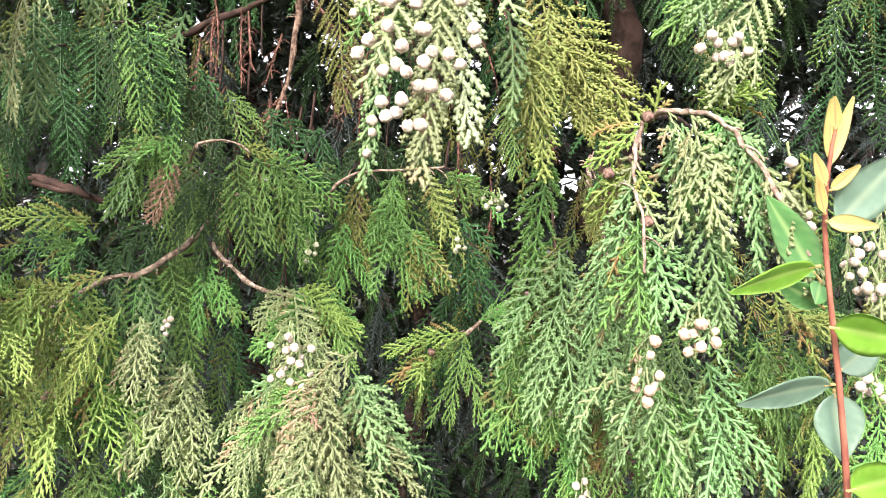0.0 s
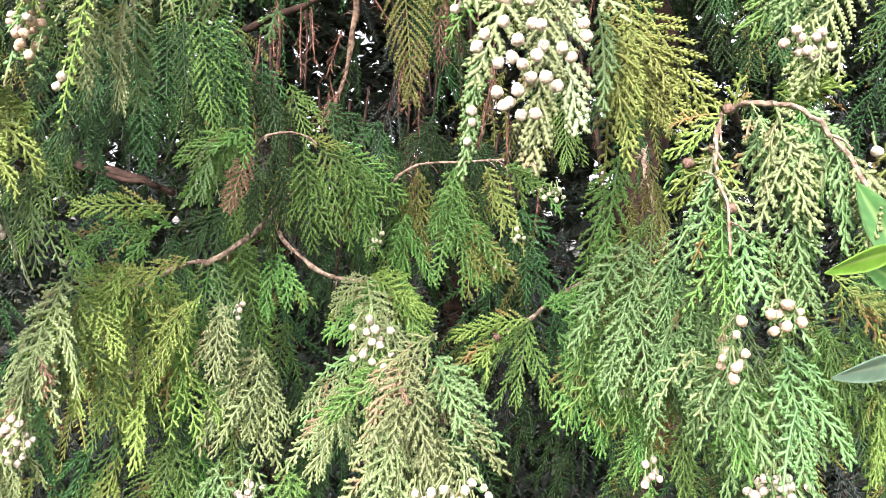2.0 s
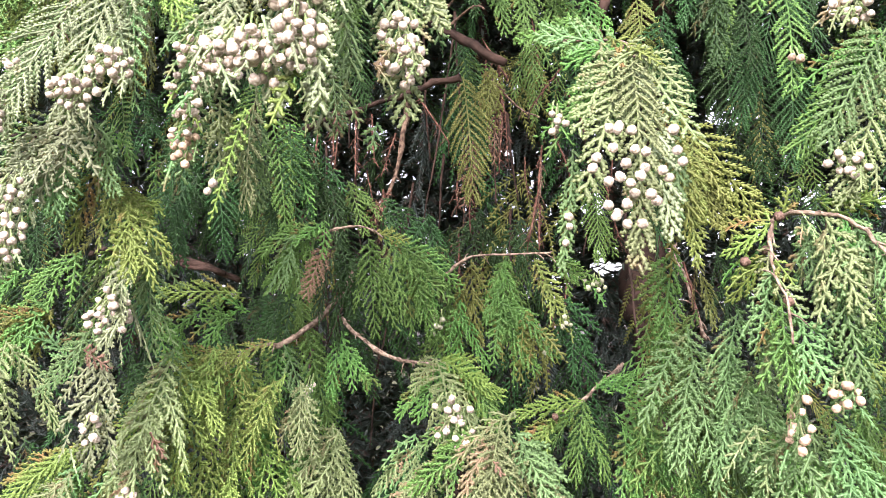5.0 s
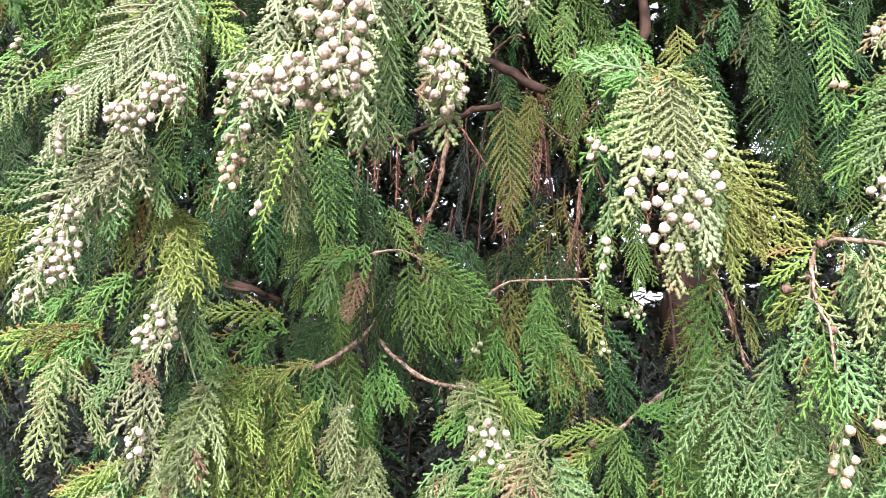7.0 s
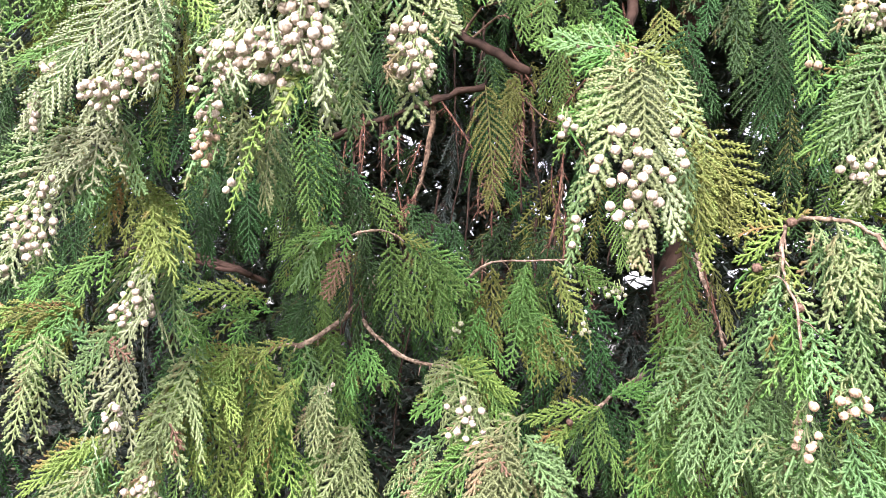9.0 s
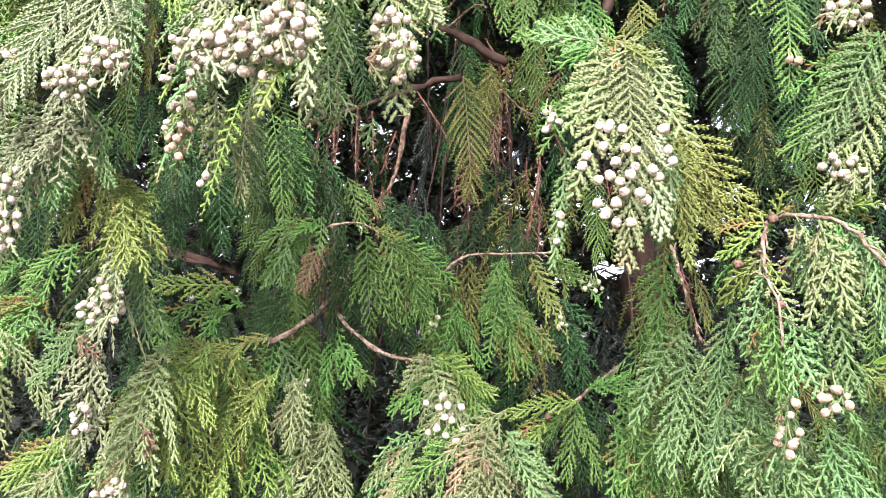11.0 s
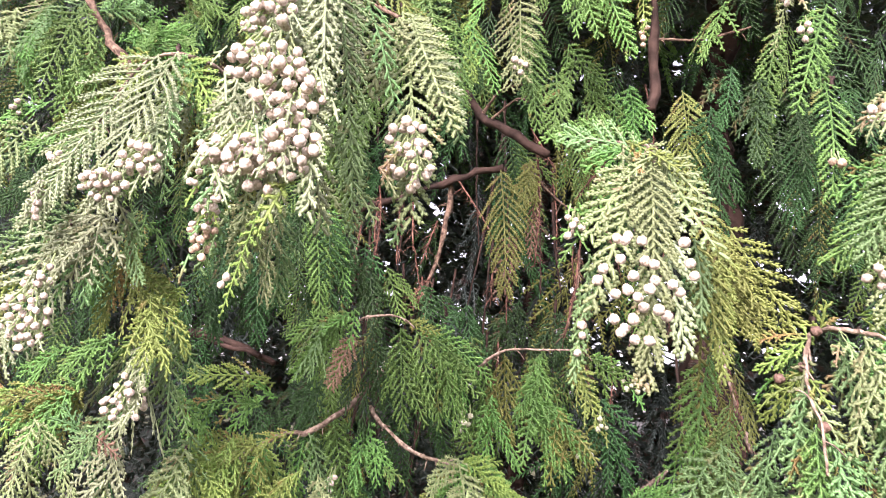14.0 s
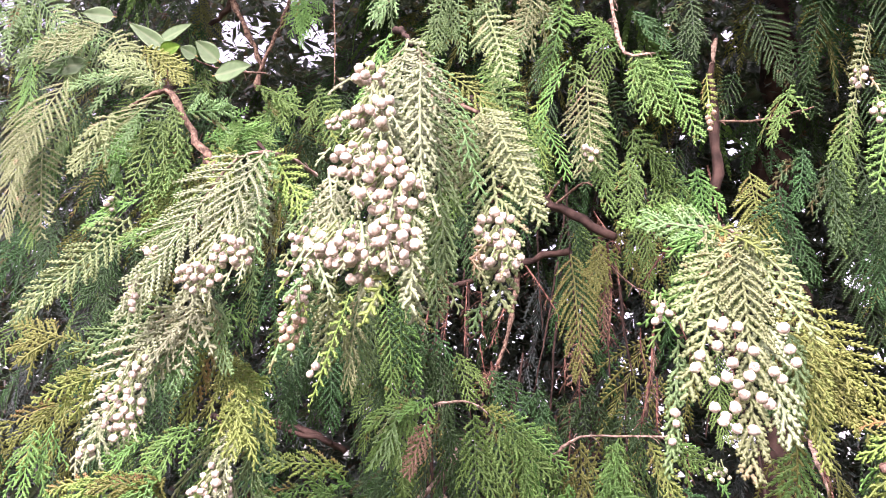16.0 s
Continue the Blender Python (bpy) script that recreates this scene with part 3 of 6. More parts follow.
cones(f, (-0.196, 0.385, 1.720), 0.0180, 0.0196, 28, "white", 147)
cones(f, (-0.218, 0.400, 1.697), 0.0081, 0.0041, 3, "white", 148)
f = frond(b, (-0.237, 0.460, 1.911), (-0.250, 0.420, 1.765), 0.044, "frost", 149)
frond(b, (-0.220, 0.490, 1.922), (-0.238, 0.463, 1.796), 0.045, "blue", 649, lobed=False)
f = frond(b, (-0.228, 0.460, 1.916), (-0.188, 0.450, 1.697), 0.049, "frost", 150, wide=0.0018)
f = frond(b, (-0.225, 0.480, 1.935), (-0.191, 0.480, 1.803), 0.048, "frost", 151, wide=0.0018)
frond(b, (-0.222, 0.510, 1.945), (-0.164, 0.517, 1.814), 0.045, "blue", 651, lobed=False)
f = frond(b, (-0.323, 0.580, 1.846), (-0.348, 0.600, 1.684), 0.063, "blue", 152)
cones(f, (-0.325, 0.550, 1.776), 0.0204, 0.0181, 18, "white", 153)
cones(f, (-0.330, 0.555, 1.745), 0.0192, 0.0206, 15, "white", 154)
cones(f, (-0.336, 0.570, 1.701), 0.0141, 0.0197, 14, "tan", 155)
cones(f, (-0.295, 0.545, 1.773), 0.0282, 0.0209, 18, "white", 156)
f = frond(b, (-0.221, 0.405, 1.868), (-0.227, 0.395, 1.780), 0.027, "frost", 157, wide=0.0018)
f = frond(b, (-0.199, 0.410, 1.871), (-0.181, 0.395, 1.764), 0.037, "frost", 158, wide=0.0018)
f = frond(b, (-0.188, 0.400, 1.779), (-0.177, 0.385, 1.683), 0.037, "frost", 159, wide=0.0018)
f = frond(b, (-0.249, 0.410, 1.783), (-0.247, 0.395, 1.718), 0.034, "frost", 160, wide=0.0018)
f = frond(b, (-0.198, 0.400, 1.706), (-0.209, 0.390, 1.667), 0.020, "yellow", 161, wide=0.0018)
cones(f, (-0.336, 0.565, 1.721), 0.0122, 0.0258, 12, "white", 162)
cones(f, (-0.343, 0.600, 1.929), 0.0088, 0.0108, 8, "white", 163, 0.75)
f = frond(b, (-0.307, 0.560, 1.826), (-0.322, 0.550, 1.739), 0.059, "frost", 164)
frond(b, (-0.307, 0.590, 1.833), (-0.301, 0.587, 1.766), 0.053, "frost", 664, lobed=False)
f = frond(b, (-0.278, 0.550, 1.730), (-0.308, 0.570, 1.633), 0.023, "yellow", 165)
cones(f, (-0.309, 0.570, 1.662), 0.0037, 0.0075, 2, "white", 166)
# paler kind than its own green, to offset shadow from the cones above
f = frond(b, (-0.236, 0.560, 1.758), (-0.214, 0.550, 1.709), 0.037, "pale", 167)
frond(b, (-0.218, 0.590, 1.772), (-0.185, 0.584, 1.730), 0.045, "pale", 667, lobed=False)
f = frond(b, (-0.223, 0.600, 1.848), (-0.204, 0.580, 1.725), 0.044, "blue", 168)
f = frond(b, (-0.252, 0.620, 1.863), (-0.230, 0.620, 1.759), 0.051, "green", 169)
frond(b, (-0.253, 0.650, 1.876), (-0.271, 0.655, 1.795), 0.046, "green", 669, lobed=False)
# these two are lightened to pale because the cone sprays shade them
f = frond(b, (-0.334, 0.640, 1.768), (-0.316, 0.620, 1.676), 0.062, "pale", 170)
f = frond(b, (-0.306, 0.660, 1.776), (-0.299, 0.640, 1.671), 0.059, "pale", 171)
frond(b, (-0.317, 0.690, 1.770), (-0.300, 0.677, 1.675), 0.053, "blue", 671, lobed=False)
f = frond(b, (-0.267, 0.520, 1.977), (-0.276, 0.500, 1.892), 0.034, "green", 172)
frond(b, (-0.262, 0.550, 1.989), (-0.281, 0.538, 1.919), 0.045, "green", 672, lobed=False)

b = branch((-0.424, 0.620, 1.903), "cypress branch spreading sideways with clusters of cream cones")
stem(b, [(-0.684, 1.044, 2.136), (-0.554, 0.832, 2.025), (-0.424, 0.620, 1.903)], 0.0042, 0.0012, BARK, "limb", seed=173)
f = frond(b, (-0.424, 0.620, 1.906), (-0.443, 0.570, 1.734), 0.088, "frost", 174, yaw=10, wide=0.0018)
cones(f, (-0.434, 0.560, 1.742), 0.0230, 0.0147, 25, "white", 175)
cones(f, (-0.406, 0.565, 1.769), 0.0223, 0.0167, 22, "white", 176)
f = frond(b, (-0.444, 0.620, 1.902), (-0.515, 0.580, 1.716), 0.074, "frost", 177)
frond(b, (-0.452, 0.650, 1.908), (-0.548, 0.625, 1.743), 0.066, "blue", 677, lobed=False)
cones(f, (-0.514, 0.585, 1.728), 0.0058, 0.0202, 12, "white", 178)
cones(f, (-0.512, 0.590, 1.778), 0.0058, 0.0068, 3, "white", 179)
f = frond(b, (-0.429, 0.630, 1.908), (-0.396, 0.600, 1.751), 0.065, "blue", 180)
f = frond(b, (-0.428, 0.640, 1.913), (-0.358, 0.600, 1.836), 0.061, "yellow", 181)
frond(b, (-0.441, 0.670, 1.907), (-0.396, 0.642, 1.843), 0.055, "green", 681, lobed=False)
f = frond(b, (-0.469, 0.640, 1.912), (-0.477, 0.620, 1.842), 0.062, "yellow", 182)
frond(b, (-0.450, 0.670, 1.909), (-0.460, 0.654, 1.841), 0.056, "yellow", 682, lobed=False)
f = frond(b, (-0.472, 0.620, 1.766), (-0.455, 0.600, 1.663), 0.085, "frost", 183, wide=0.0018)
f = frond(b, (-0.421, 0.640, 1.881), (-0.434, 0.600, 1.777), 0.077, "frost", 184, wide=0.0018)
frond(b, (-0.425, 0.670, 1.872), (-0.431, 0.640, 1.780), 0.069, "frost", 684, lobed=False)
f = frond(b, (-0.499, 0.660, 1.876), (-0.536, 0.630, 1.749), 0.080, "frost", 185, wide=0.0018)
f = frond(b, (-0.405, 0.660, 1.885), (-0.334, 0.620, 1.778), 0.069, "blue", 186, wide=0.0018)
frond(b, (-0.399, 0.690, 1.891), (-0.363, 0.665, 1.806), 0.062, "green", 686, lobed=False)
f = frond(b, (-0.573, 0.700, 1.860), (-0.612, 0.680, 1.810), 0.074, "green", 187)
frond(b, (-0.565, 0.730, 1.870), (-0.619, 0.716, 1.827), 0.066, "green", 687, lobed=False)
f = frond(b, (-0.497, 0.640, 1.736), (-0.496, 0.600, 1.662), 0.077, "frost", 188, wide=0.0018)
f = frond(b, (-0.455, 0.640, 1.738), (-0.417, 0.620, 1.671), 0.073, "blue", 189)
frond(b, (-0.453, 0.670, 1.746), (-0.447, 0.658, 1.692), 0.066, "green", 689, lobed=False)
f = frond(b, (-0.492, 0.640, 1.746), (-0.588, 0.620, 1.681), 0.057, "blue", 190)
stem(b, [(-0.397, 0.700, 1.914), (-0.414, 0.640, 1.909), (-0.455, 0.620, 1.895), (-0.484, 0.600, 1.808)], 0.0025, 0.0012, PALE_TWIG, "stem", seed=191)

b = branch((-0.499, 0.620, 1.716), "low cypress spray with a bunch of round cream cones")
stem(b, [(-0.817, 1.054, 1.828), (-0.658, 0.837, 1.778), (-0.499, 0.620, 1.716)], 0.0042, 0.0012, BARK, "limb", seed=192)
f = frond(b, (-0.512, 0.620, 1.715), (-0.523, 0.600, 1.578), 0.080, "frost", 193, yaw=12)
frond(b, (-0.497, 0.650, 1.718), (-0.531, 0.639, 1.594), 0.072, "frost", 693, lobed=False)
cones(f, (-0.500, 0.590, 1.618), 0.0252, 0.0281, 35, "white", 194)
cones(f, (-0.497, 0.590, 1.658), 0.0174, 0.0126, 7, "white", 195)
cones(f, (-0.536, 0.610, 1.674), 0.0020, 0.0020, 1, "white", 196)
f = frond(b, (-0.531, 0.620, 1.622), (-0.539, 0.600, 1.568), 0.030, "frost", 197)
cones(f, (-0.534, 0.600, 1.577), 0.0098, 0.0088, 6, "white", 198)
f = frond(b, (-0.506, 0.640, 1.721), (-0.474, 0.630, 1.645), 0.062, "blue", 199)
frond(b, (-0.507, 0.670, 1.724), (-0.488, 0.665, 1.655), 0.056, "green", 699, lobed=False)
f = frond(b, (-0.472, 0.680, 1.708), (-0.415, 0.660, 1.614), 0.082, "yellow", 200)
f = frond(b, (-0.464, 0.700, 1.688), (-0.407, 0.680, 1.652), 0.062, "yellow", 201)
frond(b, (-0.455, 0.730, 1.681), (-0.426, 0.717, 1.652), 0.055, "green", 701, lobed=False)
f = frond(b, (-0.628, 0.740, 1.671), (-0.726, 0.740, 1.636), 0.066, "olive", 202)
f = frond(b, (-0.750, 0.800, 1.718), (-0.847, 0.800, 1.743), 0.071, "olive", 203)
frond(b, (-0.732, 0.830, 1.713), (-0.790, 0.835, 1.736), 0.064, "olive", 703, lobed=False)

b = branch((-0.440, 0.680, 1.618), "pale cypress spray with cream cones and a brown dead tuft")
stem(b, [(-0.718, 1.153, 1.663), (-0.579, 0.916, 1.646), (-0.440, 0.680, 1.618)], 0.0042, 0.0012, BARK, "limb", seed=204)
f = frond(b, (-0.435, 0.680, 1.624), (-0.426, 0.655, 1.502), 0.082, "frost", 205, wide=0.0018)
frond(b, (-0.418, 0.710, 1.625), (-0.398, 0.696, 1.525), 0.074, "blue", 705, lobed=False)
cones(f, (-0.424, 0.650, 1.553), 0.0246, 0.0193, 22, "white", 206)
cones(f, (-0.430, 0.650, 1.576), 0.0021, 0.0021, 1, "white", 207)
f = frond(b, (-0.431, 0.660, 1.518), (-0.428, 0.650, 1.421), 0.075, "frost", 208, wide=0.0018)
cones(f, (-0.427, 0.645, 1.445), 0.0133, 0.0159, 8, "white", 209)
f = frond(b, (-0.440, 0.640, 1.520), (-0.407, 0.630, 1.506), 0.024, "dead", 210, name='dead_tuft')
f = frond(b, (-0.432, 0.640, 1.526), (-0.427, 0.630, 1.504), 0.021, "dead", 211, name='dead_tuft')
f = frond(b, (-0.443, 0.670, 1.546), (-0.492, 0.660, 1.475), 0.060, "blue", 212)
frond(b, (-0.451, 0.700, 1.544), (-0.498, 0.697, 1.487), 0.054, "blue", 712, lobed=False)
f = frond(b, (-0.414, 0.640, 1.659), (-0.389, 0.610, 1.588), 0.077, "yellow", 213)
f = frond(b, (-0.411, 0.720, 1.632), (-0.440, 0.700, 1.584), 0.064, "blue", 214)
frond(b, (-0.421, 0.750, 1.625), (-0.465, 0.736, 1.584), 0.058, "green", 714, lobed=False)

b = branch((-0.397, 0.740, 1.504), "bright yellow-green cypress branch hanging low")
stem(b, [(-0.635, 1.235, 1.475), (-0.516, 0.987, 1.496), (-0.397, 0.740, 1.504)], 0.0042, 0.0012, BARK, "limb", seed=215)
f = frond(b, (-0.398, 0.740, 1.510), (-0.411, 0.690, 1.374), 0.105, "pale", 216, yaw=10, wide=0.0018)
frond(b, (-0.408, 0.770, 1.524), (-0.394, 0.735, 1.408), 0.095, "blue", 716, lobed=False)
f = frond(b, (-0.392, 0.760, 1.499), (-0.367, 0.720, 1.396), 0.085, "yellow", 217)
f = frond(b, (-0.376, 0.820, 1.506), (-0.437, 0.780, 1.469), 0.072, "yellow", 218)
frond(b, (-0.360, 0.850, 1.504), (-0.421, 0.818, 1.471), 0.064, "green", 718, lobed=False)
f = frond(b, (-0.405, 0.730, 1.467), (-0.410, 0.690, 1.366), 0.098, "pale", 219, wide=0.0018)
f = frond(b, (-0.392, 0.715, 1.435), (-0.382, 0.690, 1.406), 0.019, "dead", 220, name='dead_tuft')
f = frond(b, (-0.395, 0.700, 1.441), (-0.372, 0.690, 1.419), 0.020, "dead", 221, name='dead_tuft')
f = frond(b, (-0.403, 0.700, 1.412), (-0.404, 0.680, 1.365), 0.068, "pale", 222)
frond(b, (-0.422, 0.730, 1.407), (-0.433, 0.714, 1.363), 0.061, "blue", 722, lobed=False)
cones(f, (-0.403, 0.680, 1.381), 0.0123, 0.0089, 4, "white", 223)
f = frond(b, (-0.499, 0.760, 1.415), (-0.556, 0.720, 1.362), 0.079, "yellow", 224)
frond(b, (-0.491, 0.790, 1.413), (-0.557, 0.757, 1.363), 0.071, "yellow", 724, lobed=False)
f = frond(b, (-0.591, 0.760, 1.522), (-0.576, 0.720, 1.401), 0.085, "pale", 225)
f = frond(b, (-0.575, 0.800, 1.573), (-0.620, 0.780, 1.488), 0.084, "green", 226)
frond(b, (-0.582, 0.830, 1.586), (-0.628, 0.818, 1.512), 0.075, "green", 726, lobed=False)
f = frond(b, (-0.505, 0.800, 1.392), (-0.531, 0.780, 1.330), 0.096, "green", 227)
f = frond(b, (-0.482, 0.720, 1.394), (-0.486, 0.700, 1.305), 0.088, "pale", 228)
frond(b, (-0.485, 0.750, 1.399), (-0.513, 0.736, 1.318), 0.079, "blue", 728, lobed=False)
cones(f, (-0.448, 0.690, 1.339), 0.0343, 0.0172, 16, "white", 229)
cones(f, (-0.430, 0.675, 1.309), 0.026, 0.018, 20, "white", 1310)
cones(f, (-0.405, 0.685, 1.365), 0.013, 0.018, 8, "white", 1311)
f = frond(b, (-0.432, 0.720, 1.379), (-0.410, 0.700, 1.316), 0.076, "pale", 230)
frond(b, (-0.415, 0.750, 1.388), (-0.422, 0.738, 1.340), 0.069, "blue", 730, lobed=False)
cones(f, (-0.409, 0.690, 1.363), 0.0229, 0.0195, 14, "white", 231)
f = frond(b, (-0.480, 0.700, 1.502), (-0.520, 0.700, 1.547), 0.058, "blue", 232)

b = branch((-0.266, 1.020, 1.615), "long bare cypress twig carrying green sprays")
stem(b, [(-0.388, 1.555, 1.648), (-0.327, 1.288, 1.637), (-0.266, 1.020, 1.615)], 0.0042, 0.0012, BARK, "limb", seed=233)
stem(b, [(-0.280, 1.180, 1.668), (-0.266, 1.020, 1.616), (-0.295, 0.980, 1.569), (-0.328, 0.950, 1.536), (-0.360, 0.940, 1.529), (-0.383, 0.880, 1.506), (-0.429, 0.840, 1.468)], 0.0045, 0.0020, PALE_TWIG, "stem", seed=234)
f = frond(b, (-0.405, 0.860, 1.497), (-0.475, 0.830, 1.418), 0.089, "yellow", 235)
frond(b, (-0.410, 0.890, 1.503), (-0.509, 0.867, 1.427), 0.080, "yellow", 735, lobed=False)
f = frond(b, (-0.384, 0.880, 1.513), (-0.459, 0.860, 1.514), 0.077, "yellow", 236)
f = frond(b, (-0.361, 0.880, 1.508), (-0.356, 0.840, 1.400), 0.084, "yellow", 237)
frond(b, (-0.375, 0.910, 1.522), (-0.368, 0.880, 1.426), 0.075, "yellow", 737, lobed=False)
f = frond(b, (-0.356, 0.930, 1.523), (-0.300, 0.900, 1.405), 0.059, "green", 238)
frond(b, (-0.339, 0.960, 1.538), (-0.338, 0.944, 1.447), 0.053, "green", 738, lobed=False)
f = frond(b, (-0.329, 0.940, 1.533), (-0.282, 0.920, 1.433), 0.060, "blue", 239)
cones(f, (-0.286, 0.920, 1.480), 0.0074, 0.0149, 5, "white", 240, 0.85)
f = frond(b, (-0.304, 0.960, 1.551), (-0.257, 0.950, 1.418), 0.062, "green", 241)
f = frond(b, (-0.389, 0.860, 1.492), (-0.389, 0.850, 1.403), 0.076, "yellow", 242)
cones(f, (-0.383, 0.850, 1.404), 0.0096, 0.0069, 3, "tan", 243, 0.9)
f = frond(b, (-0.333, 0.900, 1.467), (-0.337, 0.880, 1.356), 0.086, "green", 244)
frond(b, (-0.350, 0.930, 1.462), (-0.343, 0.916, 1.352), 0.078, "green", 744, lobed=False)
f = frond(b, (-0.372, 0.860, 1.410), (-0.377, 0.840, 1.339), 0.083, "green", 245)
frond(b, (-0.354, 0.890, 1.421), (-0.376, 0.874, 1.352), 0.074, "green", 745, lobed=False)
f = frond(b, (-0.233, 0.860, 1.436), (-0.238, 0.830, 1.348), 0.116, "pale", 246)
f = frond(b, (-0.285, 0.880, 1.416), (-0.293, 0.860, 1.344), 0.077, "green", 247)
frond(b, (-0.280, 0.910, 1.415), (-0.285, 0.894, 1.346), 0.070, "green", 747, lobed=False)
f = frond(b, (-0.245, 0.880, 1.441), (-0.229, 0.840, 1.330), 0.114, "pale", 248)
f = frond(b, (-0.280, 0.840, 1.492), (-0.269, 0.800, 1.417), 0.079, "pale", 249)
frond(b, (-0.271, 0.870, 1.493), (-0.290, 0.842, 1.432), 0.072, "blue", 749, lobed=False)
f = frond(b, (-0.301, 0.800, 1.494), (-0.320, 0.770, 1.409), 0.076, "yellow", 250)
frond(b, (-0.296, 0.830, 1.502), (-0.323, 0.808, 1.426), 0.068, "yellow", 750, lobed=False)
f = frond(b, (-0.373, 0.800, 1.525), (-0.385, 0.780, 1.459), 0.065, "yellow", 251)
f = frond(b, (-0.339, 0.800, 1.447), (-0.321, 0.760, 1.337), 0.091, "yellow", 252)
frond(b, (-0.329, 0.830, 1.446), (-0.281, 0.803, 1.355), 0.082, "yellow", 752, lobed=False)
f = frond(b, (-0.373, 0.780, 1.448), (-0.355, 0.750, 1.369), 0.074, "yellow", 253)
f = frond(b, (-0.138, 0.840, 1.428), (-0.151, 0.800, 1.334), 0.091, "pale", 254)
frond(b, (-0.142, 0.870, 1.435), (-0.174, 0.838, 1.346), 0.082, "blue", 754, lobed=False)
f = frond(b, (-0.228, 0.950, 1.501), (-0.207, 0.930, 1.489), 0.073, "green", 255)
f = frond(b, (-0.308, 0.820, 1.539), (-0.382, 0.790, 1.502), 0.067, "yellow", 256)
f = frond(b, (-0.361, 0.820, 1.531), (-0.357, 0.790, 1.464), 0.067, "yellow", 257)
frond(b, (-0.351, 0.850, 1.524), (-0.360, 0.829, 1.469), 0.060, "green", 757, lobed=False)
f = frond(b, (-0.412, 0.860, 1.571), (-0.448, 0.840, 1.539), 0.071, "green", 258)
f = frond(b, (-0.383, 0.900, 1.561), (-0.425, 0.880, 1.584), 0.062, "green", 259)
frond(b, (-0.375, 0.930, 1.573), (-0.411, 0.914, 1.595), 0.056, "green", 759, lobed=False)
stem(b, [(-0.647, 1.120, 1.673), (-0.551, 1.090, 1.652), (-0.455, 1.050, 1.633)], 0.0052, 0.0040, BARK, "limb", seed=260)
f = frond(b, (-0.365, 0.800, 1.329), (-0.360, 0.760, 1.262), 0.090, "yellow", 261)
frond(b, (-0.382, 0.830, 1.336), (-0.397, 0.794, 1.270), 0.081, "green", 761, lobed=False)
f = frond(b, (-0.447, 0.800, 1.305), (-0.470, 0.760, 1.260), 0.090, "yellow", 262)
f = frond(b, (-0.324, 0.840, 1.342), (-0.316, 0.800, 1.258), 0.094, "green", 263)
frond(b, (-0.308, 0.870, 1.337), (-0.306, 0.835, 1.253), 0.085, "green", 763, lobed=False)
f = frond(b, (-0.193, 0.820, 1.328), (-0.162, 0.780, 1.256), 0.092, "green", 264)
f = frond(b, (-0.264, 0.820, 1.324), (-0.262, 0.790, 1.252), 0.092, "blue", 265)
frond(b, (-0.252, 0.850, 1.328), (-0.242, 0.830, 1.272), 0.083, "blue", 765, lobed=False)
cones(f, (-0.233, 0.815, 1.293), 0.0200, 0.0150, 9, "white", 266)
f = frond(b, (-0.540, 0.800, 1.630), (-0.586, 0.780, 1.583), 0.084, "green", 267)
frond(b, (-0.521, 0.830, 1.641), (-0.540, 0.817, 1.601), 0.075, "green", 767, lobed=False)
f = frond(b, (-0.627, 0.850, 1.611), (-0.676, 0.830, 1.569), 0.082, "green", 268)
f = frond(b, (-0.566, 0.800, 1.560), (-0.639, 0.780, 1.519), 0.084, "olive", 269)
frond(b, (-0.583, 0.830, 1.558), (-0.632, 0.815, 1.520), 0.075, "olive", 769, lobed=False)
f = frond(b, (-0.476, 0.850, 1.570), (-0.410, 0.830, 1.524), 0.075, "green", 270)
stem(b, [(-0.587, 1.100, 1.666), (-0.510, 1.080, 1.649), (-0.432, 1.050, 1.624)], 0.0062, 0.0045, BARK, "limb", seed=271)

b = branch((-0.294, 0.980, 1.557), "cypress twig ending in a fan of sprays with cones")
stem(b, [(-0.434, 1.512, 1.561), (-0.364, 1.246, 1.565), (-0.294, 0.980, 1.557)], 0.0042, 0.0012, BARK, "limb", seed=272)
stem(b, [(-0.268, 1.010, 1.575), (-0.258, 0.990, 1.568), (-0.245, 0.980, 1.556), (-0.187, 0.930, 1.525), (-0.121, 0.860, 1.519)], 0.0035, 0.0020, PALE_TWIG, "stem", seed=273)
f = frond(b, (-0.261, 0.980, 1.555), (-0.234, 0.960, 1.480), 0.086, "green", 274)
f = frond(b, (-0.285, 0.980, 1.553), (-0.332, 0.960, 1.510), 0.070, "green", 275)
frond(b, (-0.301, 1.010, 1.549), (-0.322, 0.998, 1.516), 0.063, "green", 775, lobed=False)
f = frond(b, (-0.121, 0.850, 1.526), (-0.089, 0.760, 1.432), 0.092, "pale", 276)
cones(f, (-0.097, 0.750, 1.475), 0.0196, 0.0184, 11, "white", 277)
cones(f, (-0.090, 0.740, 1.452), 0.0230, 0.0133, 9, "white", 278)
f = frond(b, (-0.114, 0.850, 1.526), (-0.044, 0.800, 1.494), 0.080, "yellow", 279)
frond(b, (-0.123, 0.880, 1.517), (-0.043, 0.835, 1.485), 0.072, "green", 779, lobed=False)
f = frond(b, (-0.107, 0.850, 1.527), (-0.140, 0.820, 1.459), 0.075, "green", 280)
f = frond(b, (-0.093, 0.840, 1.521), (-0.048, 0.800, 1.456), 0.073, "green", 281)
frond(b, (-0.087, 0.870, 1.526), (-0.063, 0.841, 1.471), 0.066, "green", 781, lobed=False)
f = frond(b, (-0.049, 0.700, 1.464), (-0.059, 0.640, 1.395), 0.110, "pale", 282, yaw=5, wide=0.0018)
